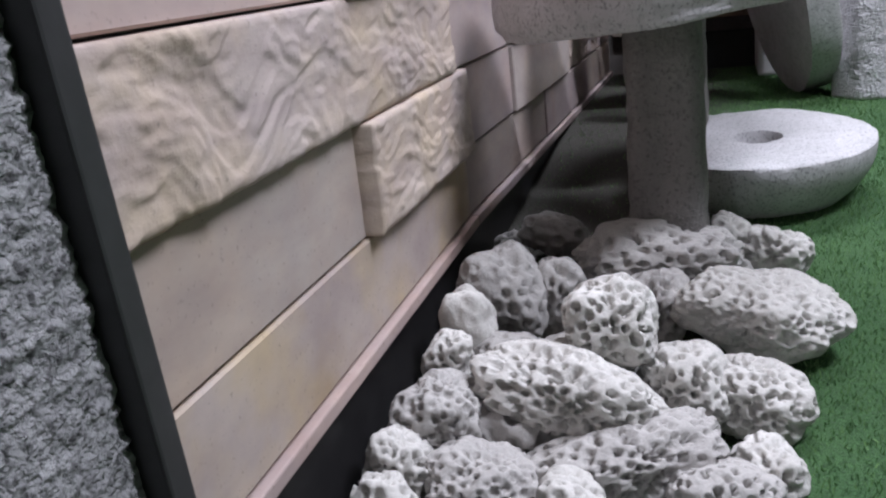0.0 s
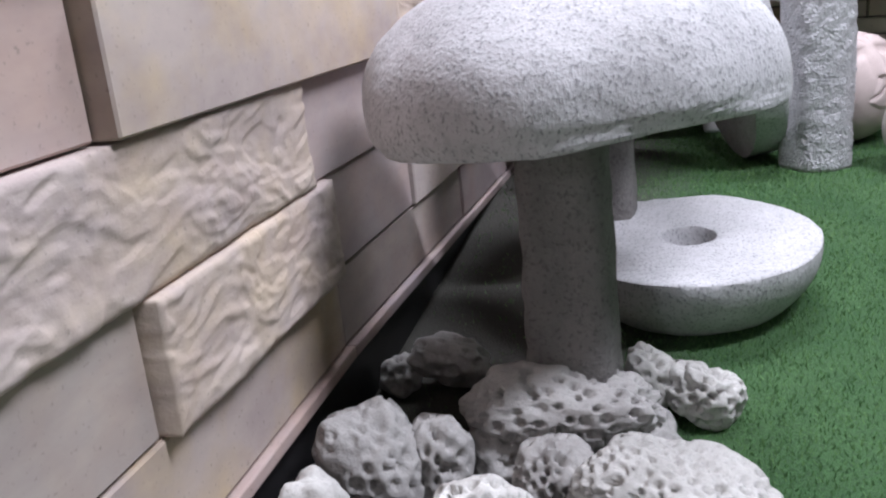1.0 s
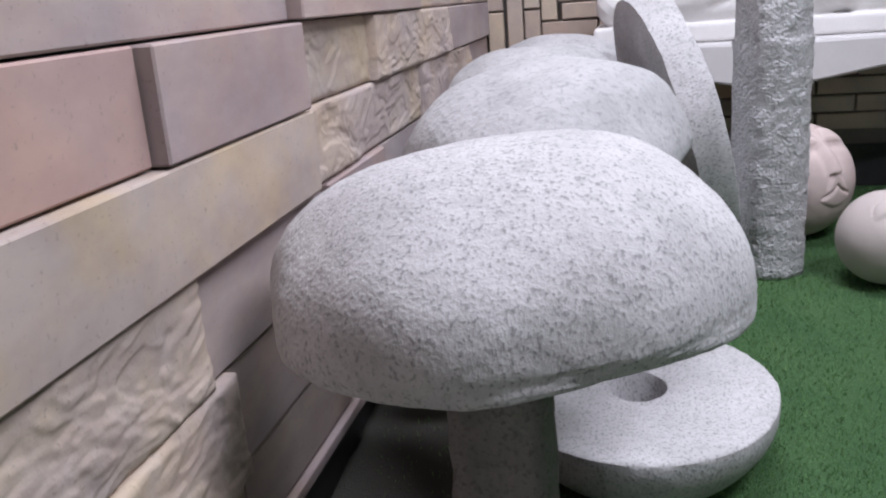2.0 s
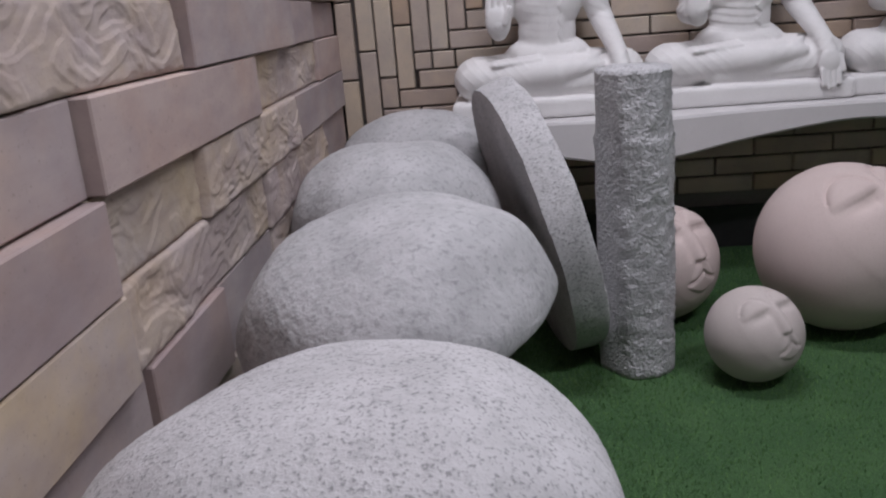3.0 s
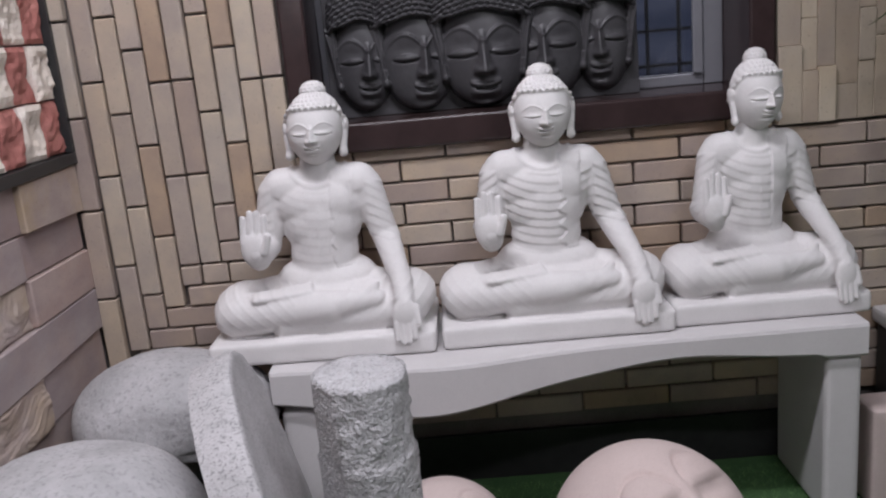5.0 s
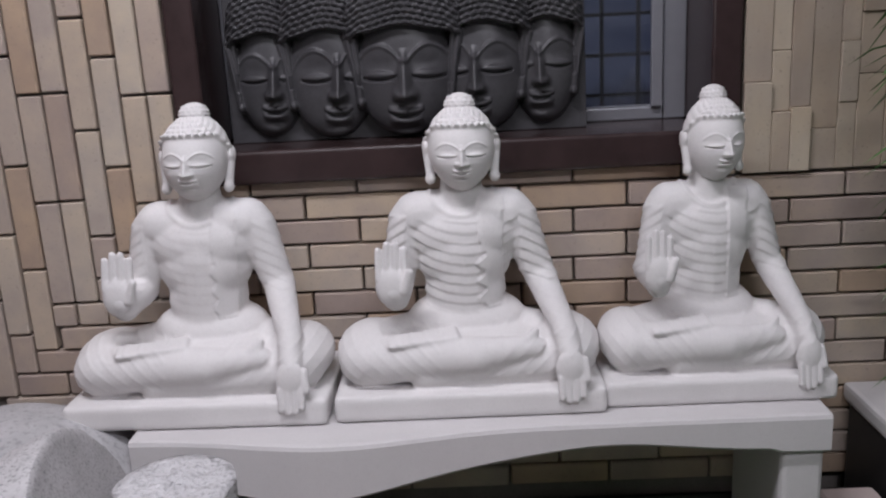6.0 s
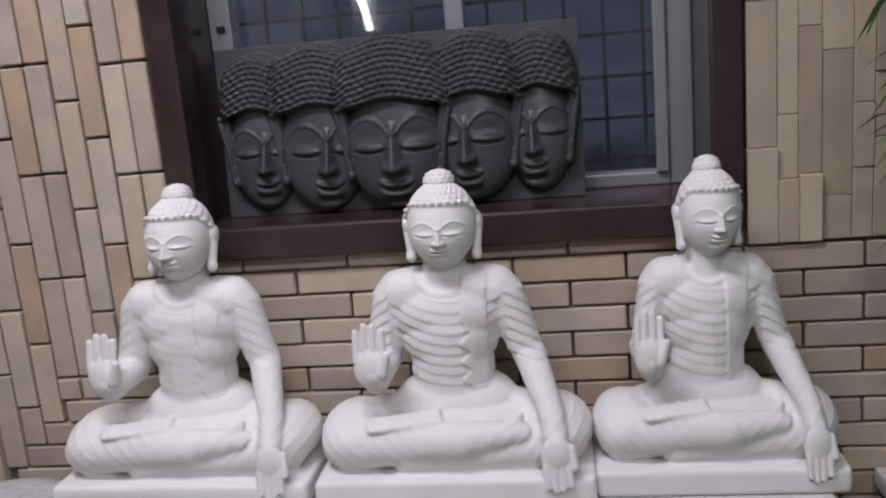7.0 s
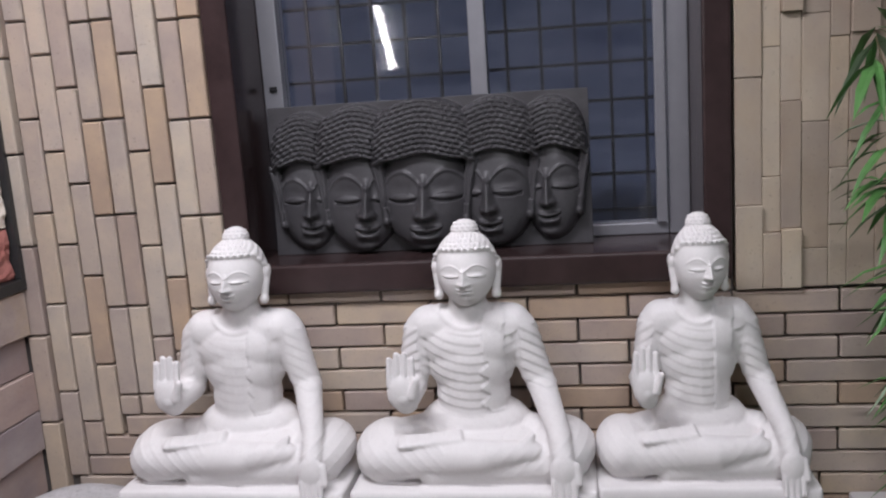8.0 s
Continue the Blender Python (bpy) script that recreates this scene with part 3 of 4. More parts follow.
def seated_statue(name, folds, label, turn=0, zigzag=1.0):
    c = Clay()
    c.block(box(-0.248, 0.248, -0.135, 0.125, 0.0, 0.052, 0.010, 3))
    c.block(box(-0.19, 0.19, -0.075, 0.11, 0.04, 0.078, 0.02, 3))
    for s in (-1, 1):
        c.ball((s * 0.182, -0.022, 0.106), (0.067, 0.100, 0.057))
        c.limb((s * 0.06, 0.045, 0.108), (s * 0.185, -0.02, 0.106), 0.056, 0.054)
    c.limb((-0.190, -0.066, 0.101), (0.02, -0.098, 0.113), 0.051, 0.035)
    c.limb((0.02, -0.098, 0.114), (0.122, -0.094, 0.124), 0.032, 0.021)
    c.limb((0.190, -0.066, 0.095), (-0.08, -0.086, 0.076), 0.047, 0.032)
    c.limb((0.108, -0.098, 0.140), (0.124, -0.092, 0.156), 0.011, 0.008)
    c.ball((0, -0.01, 0.108), (0.185, 0.108, 0.050))
    c.ball((0, 0.025, 0.150), (0.116, 0.085, 0.058))
    c.limb((0, 0.022, 0.175), (0, 0.018, 0.30), 0.068, 0.072)
    c.ball((0, 0.020, 0.215), (0.077, 0.066, 0.105))
    c.ball((0, 0.018, 0.288), (0.092, 0.070, 0.085))
    c.ball((0, 0.014, 0.330), (0.108, 0.064, 0.072))
    c.limb((-0.084, 0.016, 0.367), (0.084, 0.016, 0.367), 0.045, 0.045)
    c.limb((-0.060, 0.018, 0.384), (0.060, 0.018, 0.384), 0.029, 0.029)
    c.limb((0, 0.016, 0.36), (0, 0.008, 0.45), 0.047, 0.036)
    # arm with the open palm
    c.limb((-0.099, 0.015, 0.358), (-0.126, 0.010, 0.245), 0.039, 0.030)
    c.limb((-0.128, 0.010, 0.238), (-0.126, -0.078, 0.232), 0.033, 0.026)
    c.limb((-0.126, -0.080, 0.228), (-0.128, -0.090, 0.246), 0.025, 0.025)
    hand = Clay()
    hand.ball((-0.130, -0.098, 0.256), (0.031, 0.015, 0.040))
    for i in range(4):
        fx = -0.1530 + i * 0.0153
        tip = (0.326, 0.337, 0.336, 0.326)[i]
        hand.limb((fx, -0.100, 0.272), (fx + 0.001, -0.095, tip), 0.0074, 0.0062)
    hand.limb((-0.108, -0.106, 0.250), (-0.097, -0.111, 0.286), 0.0100, 0.0070)
    # arm that hangs over the knee
    c.limb((0.099, 0.015, 0.358), (0.138, 0.012, 0.245), 0.039, 0.030)
    c.limb((0.140, 0.012, 0.242), (0.176, -0.082, 0.158), 0.031, 0.023)
    c.limb((0.176, -0.086, 0.155), (0.183, -0.120, 0.114), 0.023, 0.021)
    hand.ball((0.183, -0.130, 0.092), (0.028, 0.014, 0.038))
    for i in range(4):
        fx = 0.164 + i * 0.0130
        hand.limb((fx, -0.136, 0.076), (fx + 0.002, -0.142, 0.032 + (0.006, 0.0, 0.002, 0.010)[i]), 0.0068, 0.0058)
    hand.limb((0.206, -0.128, 0.106), (0.213, -0.138, 0.074), 0.0095, 0.0070)
    # folded cloth across the lap
    b = box(-0.066, 0.066, -0.022, 0.022, -0.005, 0.005, 0.004)
    bmesh.ops.transform(b, matrix=pose(-0.082, -0.090, 0.150, 12, -4, 8), verts=b.verts[:])
    c.block(b)
    v, f, nrm = c.melt(0.0033, 6)
    gv, gf, gn = hand.melt(0.0022, 2)
    # drapery: thin ridges that sag across the chest and round the sleeves
    x, y, z = v.T
    body = (y < 0.03) & (np.abs(x) < 0.102) & (y > -0.078) & (z > 0.175)
    sag = z - np.interp(z, (0.18, 0.34), (1.2, 3.0)) * (x - 0.012) ** 2
    step = (sag / 0.0198) % 1.0
    pleat = np.clip(step / 0.10, 0, 1) * (1 - step) ** 1.2
    d = folds * 0.0024 * pleat * body * np.clip((z - 0.175) / 0.02, 0, 1) * np.clip((0.368 - z) / 0.010, 0, 1) * np.clip((0.104 - np.abs(x)) / 0.012, 0, 1)
    ring = np.sqrt(x ** 2 + ((z - 0.430) * 1.05) ** 2)
    d += 0.0032 * bell(ring - 0.062, 0.0045) * (y < 0.02) * (z > 0.35) * (z < 0.42)
    edge = 0.030 + zigzag * 0.008 * np.sin(z * 2 * math.pi / 0.036) * (z < 0.30)
    sash = (x > edge) & (x < 0.068 + 0.05 * (z - 0.25)) & (y < 0.03) & (y > -0.078) & (z > 0.185) & (z < 0.402)
    d = np.where(sash, 0.0046 * (0.4 + 0.6 * folds), d)
    sleeve = ((np.abs(x) > 0.104) & (z > 0.238) & (z < 0.372) & (y > -0.055)).astype(float)
    cuff = ((z + np.abs(x) * 0.5 + y * 0.4) / 0.0215) % 1.0
    d += sleeve * (0.35 + 0.65 * folds) * 0.0034 * np.clip(cuff / 0.10, 0, 1) * (1 - cuff) ** 1.2
    arm = ((x > 0.125) & (z > 0.15) & (z < 0.238) & (y < 0.03)).astype(float)
    d += arm * 0.0006 * np.clip(np.sin((z - y * 0.5) * 2 * math.pi / 0.017), 0, 1) ** 3
    leg = ((z > 0.075) & (z < 0.165) & (np.abs(x) > 0.05)).astype(float) * (y < 0.0)
    d += leg * 0.0012 * np.clip(np.sin((np.abs(x) * 0.9 - z * 0.9) * 2 * math.pi / 0.026), 0, 1) ** 4
    v = v + nrm * d[:, None]
    # head, top knot and ears
    P = statue_head()
    hp = P.reshape(-1, 3) + np.array((0.004, -0.014, 0.494))
    hf = ring_faces(*P.shape[:2], 0)
    K = statue_knot()
    kp, kf = K.reshape(-1, 3), ring_faces(*K.shape[:2], 0)
    kf = [q[::-1] for q in kf]
    e = Clay()
    for s in (-1, 1):
        e.limb((0.004 + s * 0.0630, -0.004, 0.500), (0.004 + s * 0.0580, -0.008, 0.446), 0.0092, 0.0085)
        e.ball((0.004 + s * 0.0640, -0.004, 0.500), (0.0080, 0.0150, 0.0170))
        e.ball((0.004 + s * 0.0585, -0.010, 0.440), (0.0105, 0.0110, 0.0115))
    ev, ef, en = e.melt(0.0026, 2)
    # the head turns on the neck
    pivot = np.array((0.004, -0.004, 0.45))
    rot = np.array(Euler((radians(-4), 0, radians(turn))).to_matrix())
    hp, kp, ev = [(q - pivot) @ rot.T + pivot for q in (hp, kp, ev)]
    V, F, base = [], [], 0
    for pv, pf in ((v, f), (gv, gf), (hp, hf), (kp, kf), (ev, ef)):
        V.append(pv)
        F += [[i + base for i in q] for q in pf]
        base += len(pv)
    me = mesh_of(name, np.concatenate(V), F)
    ob = mesh_object(name, me, MARBLE, True)
    return tagged(ob, label, "statue", "statues on the bench")


BENCH_TOP = 0.476
s1 = seated_statue("seated_statue", 0.30, "white stone statue seated cross-legged, smooth robe, palm raised", 0, 0.5)
s1.data.transform(Matrix(((1, 0, 0.042, -0.003), (0, 1, 0, 0), (0, 0, 1, 0), (0, 0, 0, 1))))
s1.matrix_world = pose(0.614, 2.845, BENCH_TOP, 0, 0, -1) @ Matrix.Diagonal((1.03, 1.02, 1.01, 1))
s2 = seated_statue("seated_statue", 1.0, "white stone statue seated cross-legged, finely pleated robe, palm raised")
s2.matrix_world = pose(1.136, 2.845, BENCH_TOP) @ Matrix.Diagonal((1.04, 1.02, 1.0, 1))
s3 = seated_statue("seated_statue", 0.8, "white stone statue seated cross-legged at the bench's end, pleated robe", 10, 0.0)
s3.matrix_world = pose(1.612, 2.855, BENCH_TOP) @ Matrix.Diagonal((0.88, 0.95, 0.985, 1))

# ---- bench ----


def bench():
    root = thing("stone_bench", "white stone bench with a wavy front edge", "bench")
    n = 60
    xs = np.linspace(0.495, 1.797, n)
    s = (xs - 0.495) / (1.797 - 0.495)
    front = 2.668 - 0.05 * np.exp(-((xs - 0.88) / 0.22) ** 2)
    low = 0.404 - 0.046 * np.exp(-((xs - 0.81) / 0.24) ** 2) + 0.022 * np.exp(-((xs - 1.40) / 0.18) ** 2) - 0.006 * (s > 0.93)
    bm = bmesh.new()
    rings = []
    for x, fy, lo in zip(xs, front, low):
        pts = ((fy + 0.006, lo), (fy, lo + 0.006), (fy, BENCH_TOP - 0.010), (fy + 0.003, BENCH_TOP - 0.003), (fy + 0.010, BENCH_TOP - 0.001), (2.985, BENCH_TOP - 0.001), (2.985, lo))
        rings.append([bm.verts.new((x, y, z)) for y, z in pts])
    for a, b in zip(rings, rings[1:]):
        for j in range(7):
            bm.faces.new((a[j], a[(j + 1) % 7], b[(j + 1) % 7], b[j]))
    bm.faces.new(rings[0])
    bm.faces.new(rings[-1][::-1])
    bmesh.ops.recalc_face_normals(bm, faces=bm.faces[:])
    part("seat", bm, BENCH_STONE, root)
    part("leg", box(1.712, 1.793, 2.682, 2.975, 0.0, 0.3975, 0.018, 4), BENCH_STONE, root)
    part("leg", box(0.505, 0.640, 2.682, 2.975, 0.0, 0.372, 0.018, 4), BENCH_STONE, root)
    return root


bench()

# ---- granite mushrooms along the slab wall ----


def mushroom(x, y, rx, ry, z_low, z_top, tilt, seed, cap_mat, stalk, shift=0.0, label=""):
    root = thing("stone_mushroom", label, "stone mushroom", x, y, 0, "mushrooms along the wall")
    foot = ground(y) - 0.01
    v, f = ico(6)
    h = z_top - z_low
    r = np.linalg.norm(v[:, :2], axis=1)
    up = v[:, 2]
    low = np.clip(-up, 0, 1)
    z = np.where(up > 0, h * 0.86 * np.sign(up) * np.abs(up) ** 0.92, -h * 0.14 * np.clip(low * 2.2, 0, 1) ** 0.8)
    fat = np.where(up > 0, np.power(np.clip(1 - np.abs(up) ** 2.05, 0, 1), 0.49), np.clip(1 - 0.10 * low - 0.9 * np.clip(low - 0.45, 0, 1) ** 1.0, 0, 1) * np.sqrt(np.clip(1 - low ** 6, 0, 1)))
    ang = np.arctan2(v[:, 1], v[:, 0])
    P = np.stack([np.cos(ang) * fat * rx, np.sin(ang) * fat * ry, z + h * 0.14 + z_low], -1)
    wob = smooth_noise(v, 1.6, seed) * 0.016 + smooth_noise(v, 14, seed) * 0.0012 + smooth_noise(v, 40, seed) * 0.0006
    P = P + v * wob[:, None]
    m = np.array(Euler((radians(tilt[0]), radians(tilt[1]), 0)).to_matrix())
    mid = np.array((0, 0, z_low + h * 0.3))
    P = (P - mid) @ m.T + mid
    cap = mesh_object("cap", mesh_of("cap", P, f), cap_mat, True)
    cap.parent = root
    sx, sy, top = stalk
    rings, k = 26, 32
    bm = bmesh.new()
    prev = None
    for i in range(rings):
        s = i / (rings - 1)
        w = 1.0 - 0.10 * s
        ring = []
        for j in range(k):
            a = 2 * math.pi * j / k
            c, d = math.cos(a), math.sin(a)
            q = (abs(c) ** 5 + abs(d) ** 5) ** (-1 / 5)
            p = Vector((c * q * sx * w, d * q * sy * w + shift, foot + s * (top - foot)))
            p += Vector((c, d, 0)) * (noise.noise(p * 22 + Vector((seed, 0, 0))) * 0.006 + noise.noise(p * 70) * 0.003)
            ring.append(bm.verts.new(p))
        if prev:
            for j in range(k):
                bm.faces.new((prev[j], prev[(j + 1) % k], ring[(j + 1) % k], ring[j]))
        else:
            bm.faces.new(ring[::-1])
        prev = ring
    bm.faces.new(prev)
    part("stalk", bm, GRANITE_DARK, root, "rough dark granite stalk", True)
    return root


LBL = "grey granite mushroom with a domed cap on a squared stalk"
mushroom(0.324, 1.10, 0.270, 0.25, 0.312, 0.510, (0, -5), 1.0, GRANITE, (0.060, 0.058, 0.36), -0.055, "speckled granite mushroom with a tilted domed cap beside corals")
mushroom(0.315, 1.60, 0.238, 0.240, 0.352, 0.545, (1, -10), 7.0, GRANITE_SMOOTH, (0.060, 0.060, 0.37), 0, LBL)
mushroom(0.252, 2.20, 0.222, 0.225, 0.335, 0.536, (2, 2), 13.0, GRANITE_SMOOTH, (0.060, 0.060, 0.37), 0, LBL)
mushroom(0.272, 2.71, 0.232, 0.200, 0.350, 0.518, (0, 2), 21.0, GRANITE_SMOOTH, (0.060, 0.060, 0.38), 0, LBL)

# ---- millstones ----


def millstone(name, radius, thick, hole, under, material, label, seed):
    """A round stone with a worn rim; under: how far the underside draws in."""
    k = 120
    prof = []
    if hole:
        prof += [(0.001, -0.085), (hole * 0.78, -0.085), (hole * 0.90, -0.05), (hole * 0.95, -0.006), (hole * 1.0, -0.002), (hole * 1.25, -0.001), (hole * 1.5, 0.0), (hole * 1.62, 0.0)]
    else:
        prof += [(0.0008, 0.0), (radius * 0.2, 0.0)]
    prof += [(radius * s, 0.0) for s in (0.46, 0.55, 0.63, 0.7, 0.77, 0.84, 0.9, 0.95)] + [(radius * 0.978, -0.0005), (radius * 0.994, -0.003), (radius, -0.011)]
    prof += [(radius * (1 - under * s ** 2), -0.012 - (thick - 0.012) * s) for s in (0.15, 0.3, 0.45, 0.6, 0.75, 0.88, 1.0)]
    prof += [(radius * (1 - under) * 0.6, -thick), (radius * (1 - under) * 0.2, -thick)]
    a = np.linspace(0, 2 * math.pi, k, endpoint=False)
    P = np.array([[[r * math.cos(q), r * math.sin(q), z] for q in a] for r, z in prof])
    flat = P.reshape(-1, 3)
    w = smooth_noise(flat, 9, seed) * 0.0035 + smooth_noise(flat, 40, seed) * 0.0018 + smooth_noise(flat, 90, seed) * 0.0010
    flat = flat + np.stack([flat[:, 0] / radius * w, flat[:, 1] / radius * w, w * 0.9], -1)
    n = len(prof)
    i = np.arange(n * k).reshape(n, k)
    i2 = np.roll(i, -1, 1)
    f = np.stack([i[:-1], i[1:], i2[1:], i2[:-1]], -1).reshape(-1, 4).tolist()
    f.append(i[0].tolist())
    f.append(i[-1][::-1].tolist())
    ob = mesh_object(name, mesh_of(name, flat, f), material, True)
    ob.data.set_sharp_from_angle(angle=radians(38))
    return tagged(ob, label, "millstone")


mill = millstone("millstone", 0.212, 0.112, 0.045, 0.26, GRANITE, "pale granite millstone with a central hole lying on turf", 3.0)
mill.matrix_world = pose(0.470, 1.465, 0.048, 4.5, 0, 0)
disc = millstone("millstone_disc", 0.322, 0.078, 0.0, 0.02, GRANITE, "grey granite disc standing on edge, leaning on the bench", 9.0)
DISC = (0.590, 2.345, 0.325)
disc.matrix_world = pose(*DISC) @ pose(0, 0, 0, 0, 0, 12.5) @ pose(0, 0, 0, 0, 76, 0)

# ---- granite pillar ----


def pillar():
    k, n = 60, 80
    a = np.linspace(0, 2 * math.pi, k, endpoint=False)
    P = np.zeros((n, k, 3))
    for i, s in enumerate(np.linspace(0, 1, n)):
        z = s * 0.652
        r = 0.0765 if z > 0.517 else 0.0805
        r += 0.003 * bell(z - 0.512, 0.01)
        P[i, :, 0], P[i, :, 1], P[i, :, 2] = r * np.cos(a), r * np.sin(a), z
    flat = P.reshape(-1, 3)
    ang = np.arctan2(flat[:, 1], flat[:, 0])
    rough = (np.abs(((ang + 1.05) + math.pi) % (2 * math.pi) - math.pi) < 1.25) * 1.0
    w = rough * (smooth_noise(flat, 75, 4.0) * 0.0055 + smooth_noise(flat, 150, 4.0) * 0.003) + smooth_noise(flat, 12, 4.0) * 0.003
    cut = np.clip(flat @ np.array((-0.80, -0.60, 0)) - 0.069, 0, 1)
    flat = flat + np.stack([np.cos(ang) * w, np.sin(ang) * w, 0 * w], -1) - cut[:, None] * np.array((-0.80, -0.60, 0))
    notch = bell(flat[:, 2] - 0.105, 0.012) * bell(np.abs(ang - 0.2), 0.3) * 0.012
    flat = flat - np.stack([np.cos(ang) * notch, np.sin(ang) * notch, 0 * notch], -1)
    i = np.arange(n * k).reshape(n, k)
    i2 = np.roll(i, -1, 1)
    f = np.stack([i[:-1], i2[:-1], i2[1:], i[1:]], -1).reshape(-1, 4).tolist()
    m = len(flat)
    tops = [flat]
    for r in (0.8, 0.55, 0.3, 0.05):
        ring = flat[-k:] * [r, r, 1] + np.stack([0 * a, 0 * a, 0.004 * np.sin(a * 5 + r * 20) * np.cos(a * 3)], -1)
        tops.append(ring)
    flat = np.concatenate(tops)
    for q in range(4):
        lo = m - k + q * k
        f += [[lo + j, lo + (j + 1) % k, lo + k + (j + 1) % k, lo + k + j] for j in range(k)]
    f.append(list(range(m + 3 * k, m + 4 * k)))
    f.append(list(range(k))[::-1])
    ob = mesh_object("granite_pillar", mesh_of("granite_pillar", flat, f), GRANITE_ROUGH, True)
    ob.matrix_world = pose(0.755, 2.190, 0, 0, 0, 0)
    return tagged(ob, "short chiselled granite pillar with a stepped collar", "pillar")


pillar()

# ---- carved spheres ----


def face_sphere(x, y, r, facing, upward, material, label):
    v, f = ico(7 if r > 0.12 else 6)
    fwd = Vector(facing).normalized()
    up = (Vector(upward) - fwd * fwd.dot(Vector(upward))).normalized()
    side = up.cross(-fwd).normalized() * -1
    q = v @ np.array([side, -fwd, up]).T          # the face looks along -y
    front = q[:, 1] < 0
    lon, lat = np.arctan2(q[:, 0], -q[:, 1]), np.arcsin(np.clip(q[:, 2], -1, 1))
    u, w = (lon + 0.06) / 2.10, (lat - 0.22) / 2.55
    h = stern_relief(u, w) * front * np.clip((0.60 - np.abs(w)) / 0.1, 0, 1)
    cheek = 0.006 * (1 / (1 + np.exp((np.sqrt((u / 0.40) ** 2 + ((w - 0.02 + 0.06 * np.abs(np.sin(u * 9))) / 0.46) ** 2) - 1) / 0.02)))
    P = v * (r * (1 + h * 1.25 + cheek))[:, None]
    ob = mesh_object("carved_sphere", mesh_of("carved_sphere", P, f), material, True)
    ob.location = (x, y, r)
    return tagged(ob, label, "carved sphere", "carved spheres on turf")


face_sphere(1.245, 2.356, 0.192, (0.447, -0.685, 0.575), (-0.357, 0.453, 0.817), PINK_STONE, "large pink sandstone sphere carved with a calm face")
face_sphere(0.981, 2.097, 0.0995, (0.407, -0.736, 0.541), (-0.370, 0.408, 0.835), GREY_PINK, "small grey sandstone sphere carved with a face")
face_sphere(0.852, 2.466, 0.143, (0.517, -0.717, 0.468), (-0.306, 0.356, 0.883), PINK_STONE, "pink sandstone sphere carved with a face behind the pillar")

# ---- bleached corals ----


def coral(x, y, z, a, b, c, yaw, roll, pits, size, depth, seed, material, label):
    v, f = ico(6 if a > 0.09 or pits >= 190 else 5)
    lump = smooth_noise(v, 1.1, seed) * 0.26 + smooth_noise(v, 2.6, seed + 3) * 0.11 + smooth_noise(v, 7, seed) * 0.025
    box_like = (np.abs(v) ** 2.8).sum(1) ** (-1 / 2.8)
    P = v * ((1 + lump) * (0.35 + 0.6 * box_like))[:, None] * np.array((a, b, c))
    rng = np.random.default_rng(int(seed * 10))
    size, depth = size + 0.06, depth * 1.5
    if pits:
        q = np.arange(pits) + 0.5
        tall, turn = 1 - 2 * q / pits, q * math.pi * (3 - math.sqrt(5)) + seed
        s = np.stack([np.sqrt(1 - tall ** 2) * np.cos(turn), np.sqrt(1 - tall ** 2) * np.sin(turn), tall], -1)
        s = s + rng.normal(size=(pits, 3)) * 0.20 * math.sqrt(4 * math.pi / pits)
        s /= np.linalg.norm(s, axis=1)[:, None]
        seat = v @ s.T
        S = P[seat.argmax(0)]
        mean = (a * b * c) ** (1 / 3)
        dist = np.sqrt(np.clip((P ** 2).sum(1)[:, None] + (S ** 2).sum(1)[None] - 2 * P @ S.T, 0, None)) / mean
        j = dist.argmin(1)
        near = dist.min(1) + smooth_noise(v, 9, seed) * 0.02
        wide = math.sqrt(4 * math.pi / pits) * rng.uniform(size - 0.12, size + 0.08, pits)[j]
        own = rng.uniform(0.4, 1.35, pits)[j]
        hole = np.clip((wide - near) / (wide * 0.26), 0, 1)
        P = P - v * (depth * own * hole * hole * (3 - 2 * hole))[:, None]
    P = P + v * (smooth_noise(v, 30, seed) * 0.0007)[:, None]
    ob = mesh_object("coral_stone", mesh_of("coral_stone", P, f), material, True)
    ob.matrix_world = pose(x, y, z, 0, roll, yaw)
    return tagged(ob, label, "coral stone", "corals in a heap")


PALE, GREY = "pale pitted coral stone in a heap", "grey weathered coral stone in a heap"
coral(0.275, 0.680, -0.023, 0.057, 0.057, 0.057, 0, 0, 190, 0.36, 0.0150, 1.1, CORAL_STONE, "round white coral ball full of deep holes")
coral(0.230, 0.600, -0.080, 0.120, 0.062, 0.052, -12, 8, 380, 0.36, 0.0100, 2.4, CORAL_STONE, PALE)
coral(0.078, 0.734, -0.046, 0.040, 0.038, 0.050, 0, -10, 0, 0.32, 0.0048, 3.7, CORAL_STONE, "pointed white coral stone with a smooth side")
coral(0.099, 0.860, -0.058, 0.062, 0.055, 0.080, 0, -14, 120, 0.32, 0.0064, 5.0, CORAL_GREY, GREY)
coral(0.168, 0.895, -0.070, 0.044, 0.045, 0.066, 10, 8, 90, 0.32, 0.0064, 6.3, CORAL_GREY, GREY)
coral(0.316, 0.985, -0.036, 0.138, 0.058, 0.054, 8, 4, 200, 0.32, 0.0096, 7.6, CORAL_GREY, "long grey coral stone lying across the heap")
coral(0.455, 0.862, -0.078, 0.112, 0.078, 0.060, -16, 8, 520, 0.36, 0.0080, 8.9, CORAL_STONE, "broad pale coral stone with deep hollows")
coral(0.364, 0.671, -0.104, 0.060, 0.050, 0.055, -50, 14, 220, 0.36, 0.0128, 10.2, CORAL_STONE, PALE)
coral(0.442, 0.690, -0.118, 0.068, 0.060, 0.046, -24, 12, 260, 0.36, 0.0112, 11.5, CORAL_STONE, PALE)
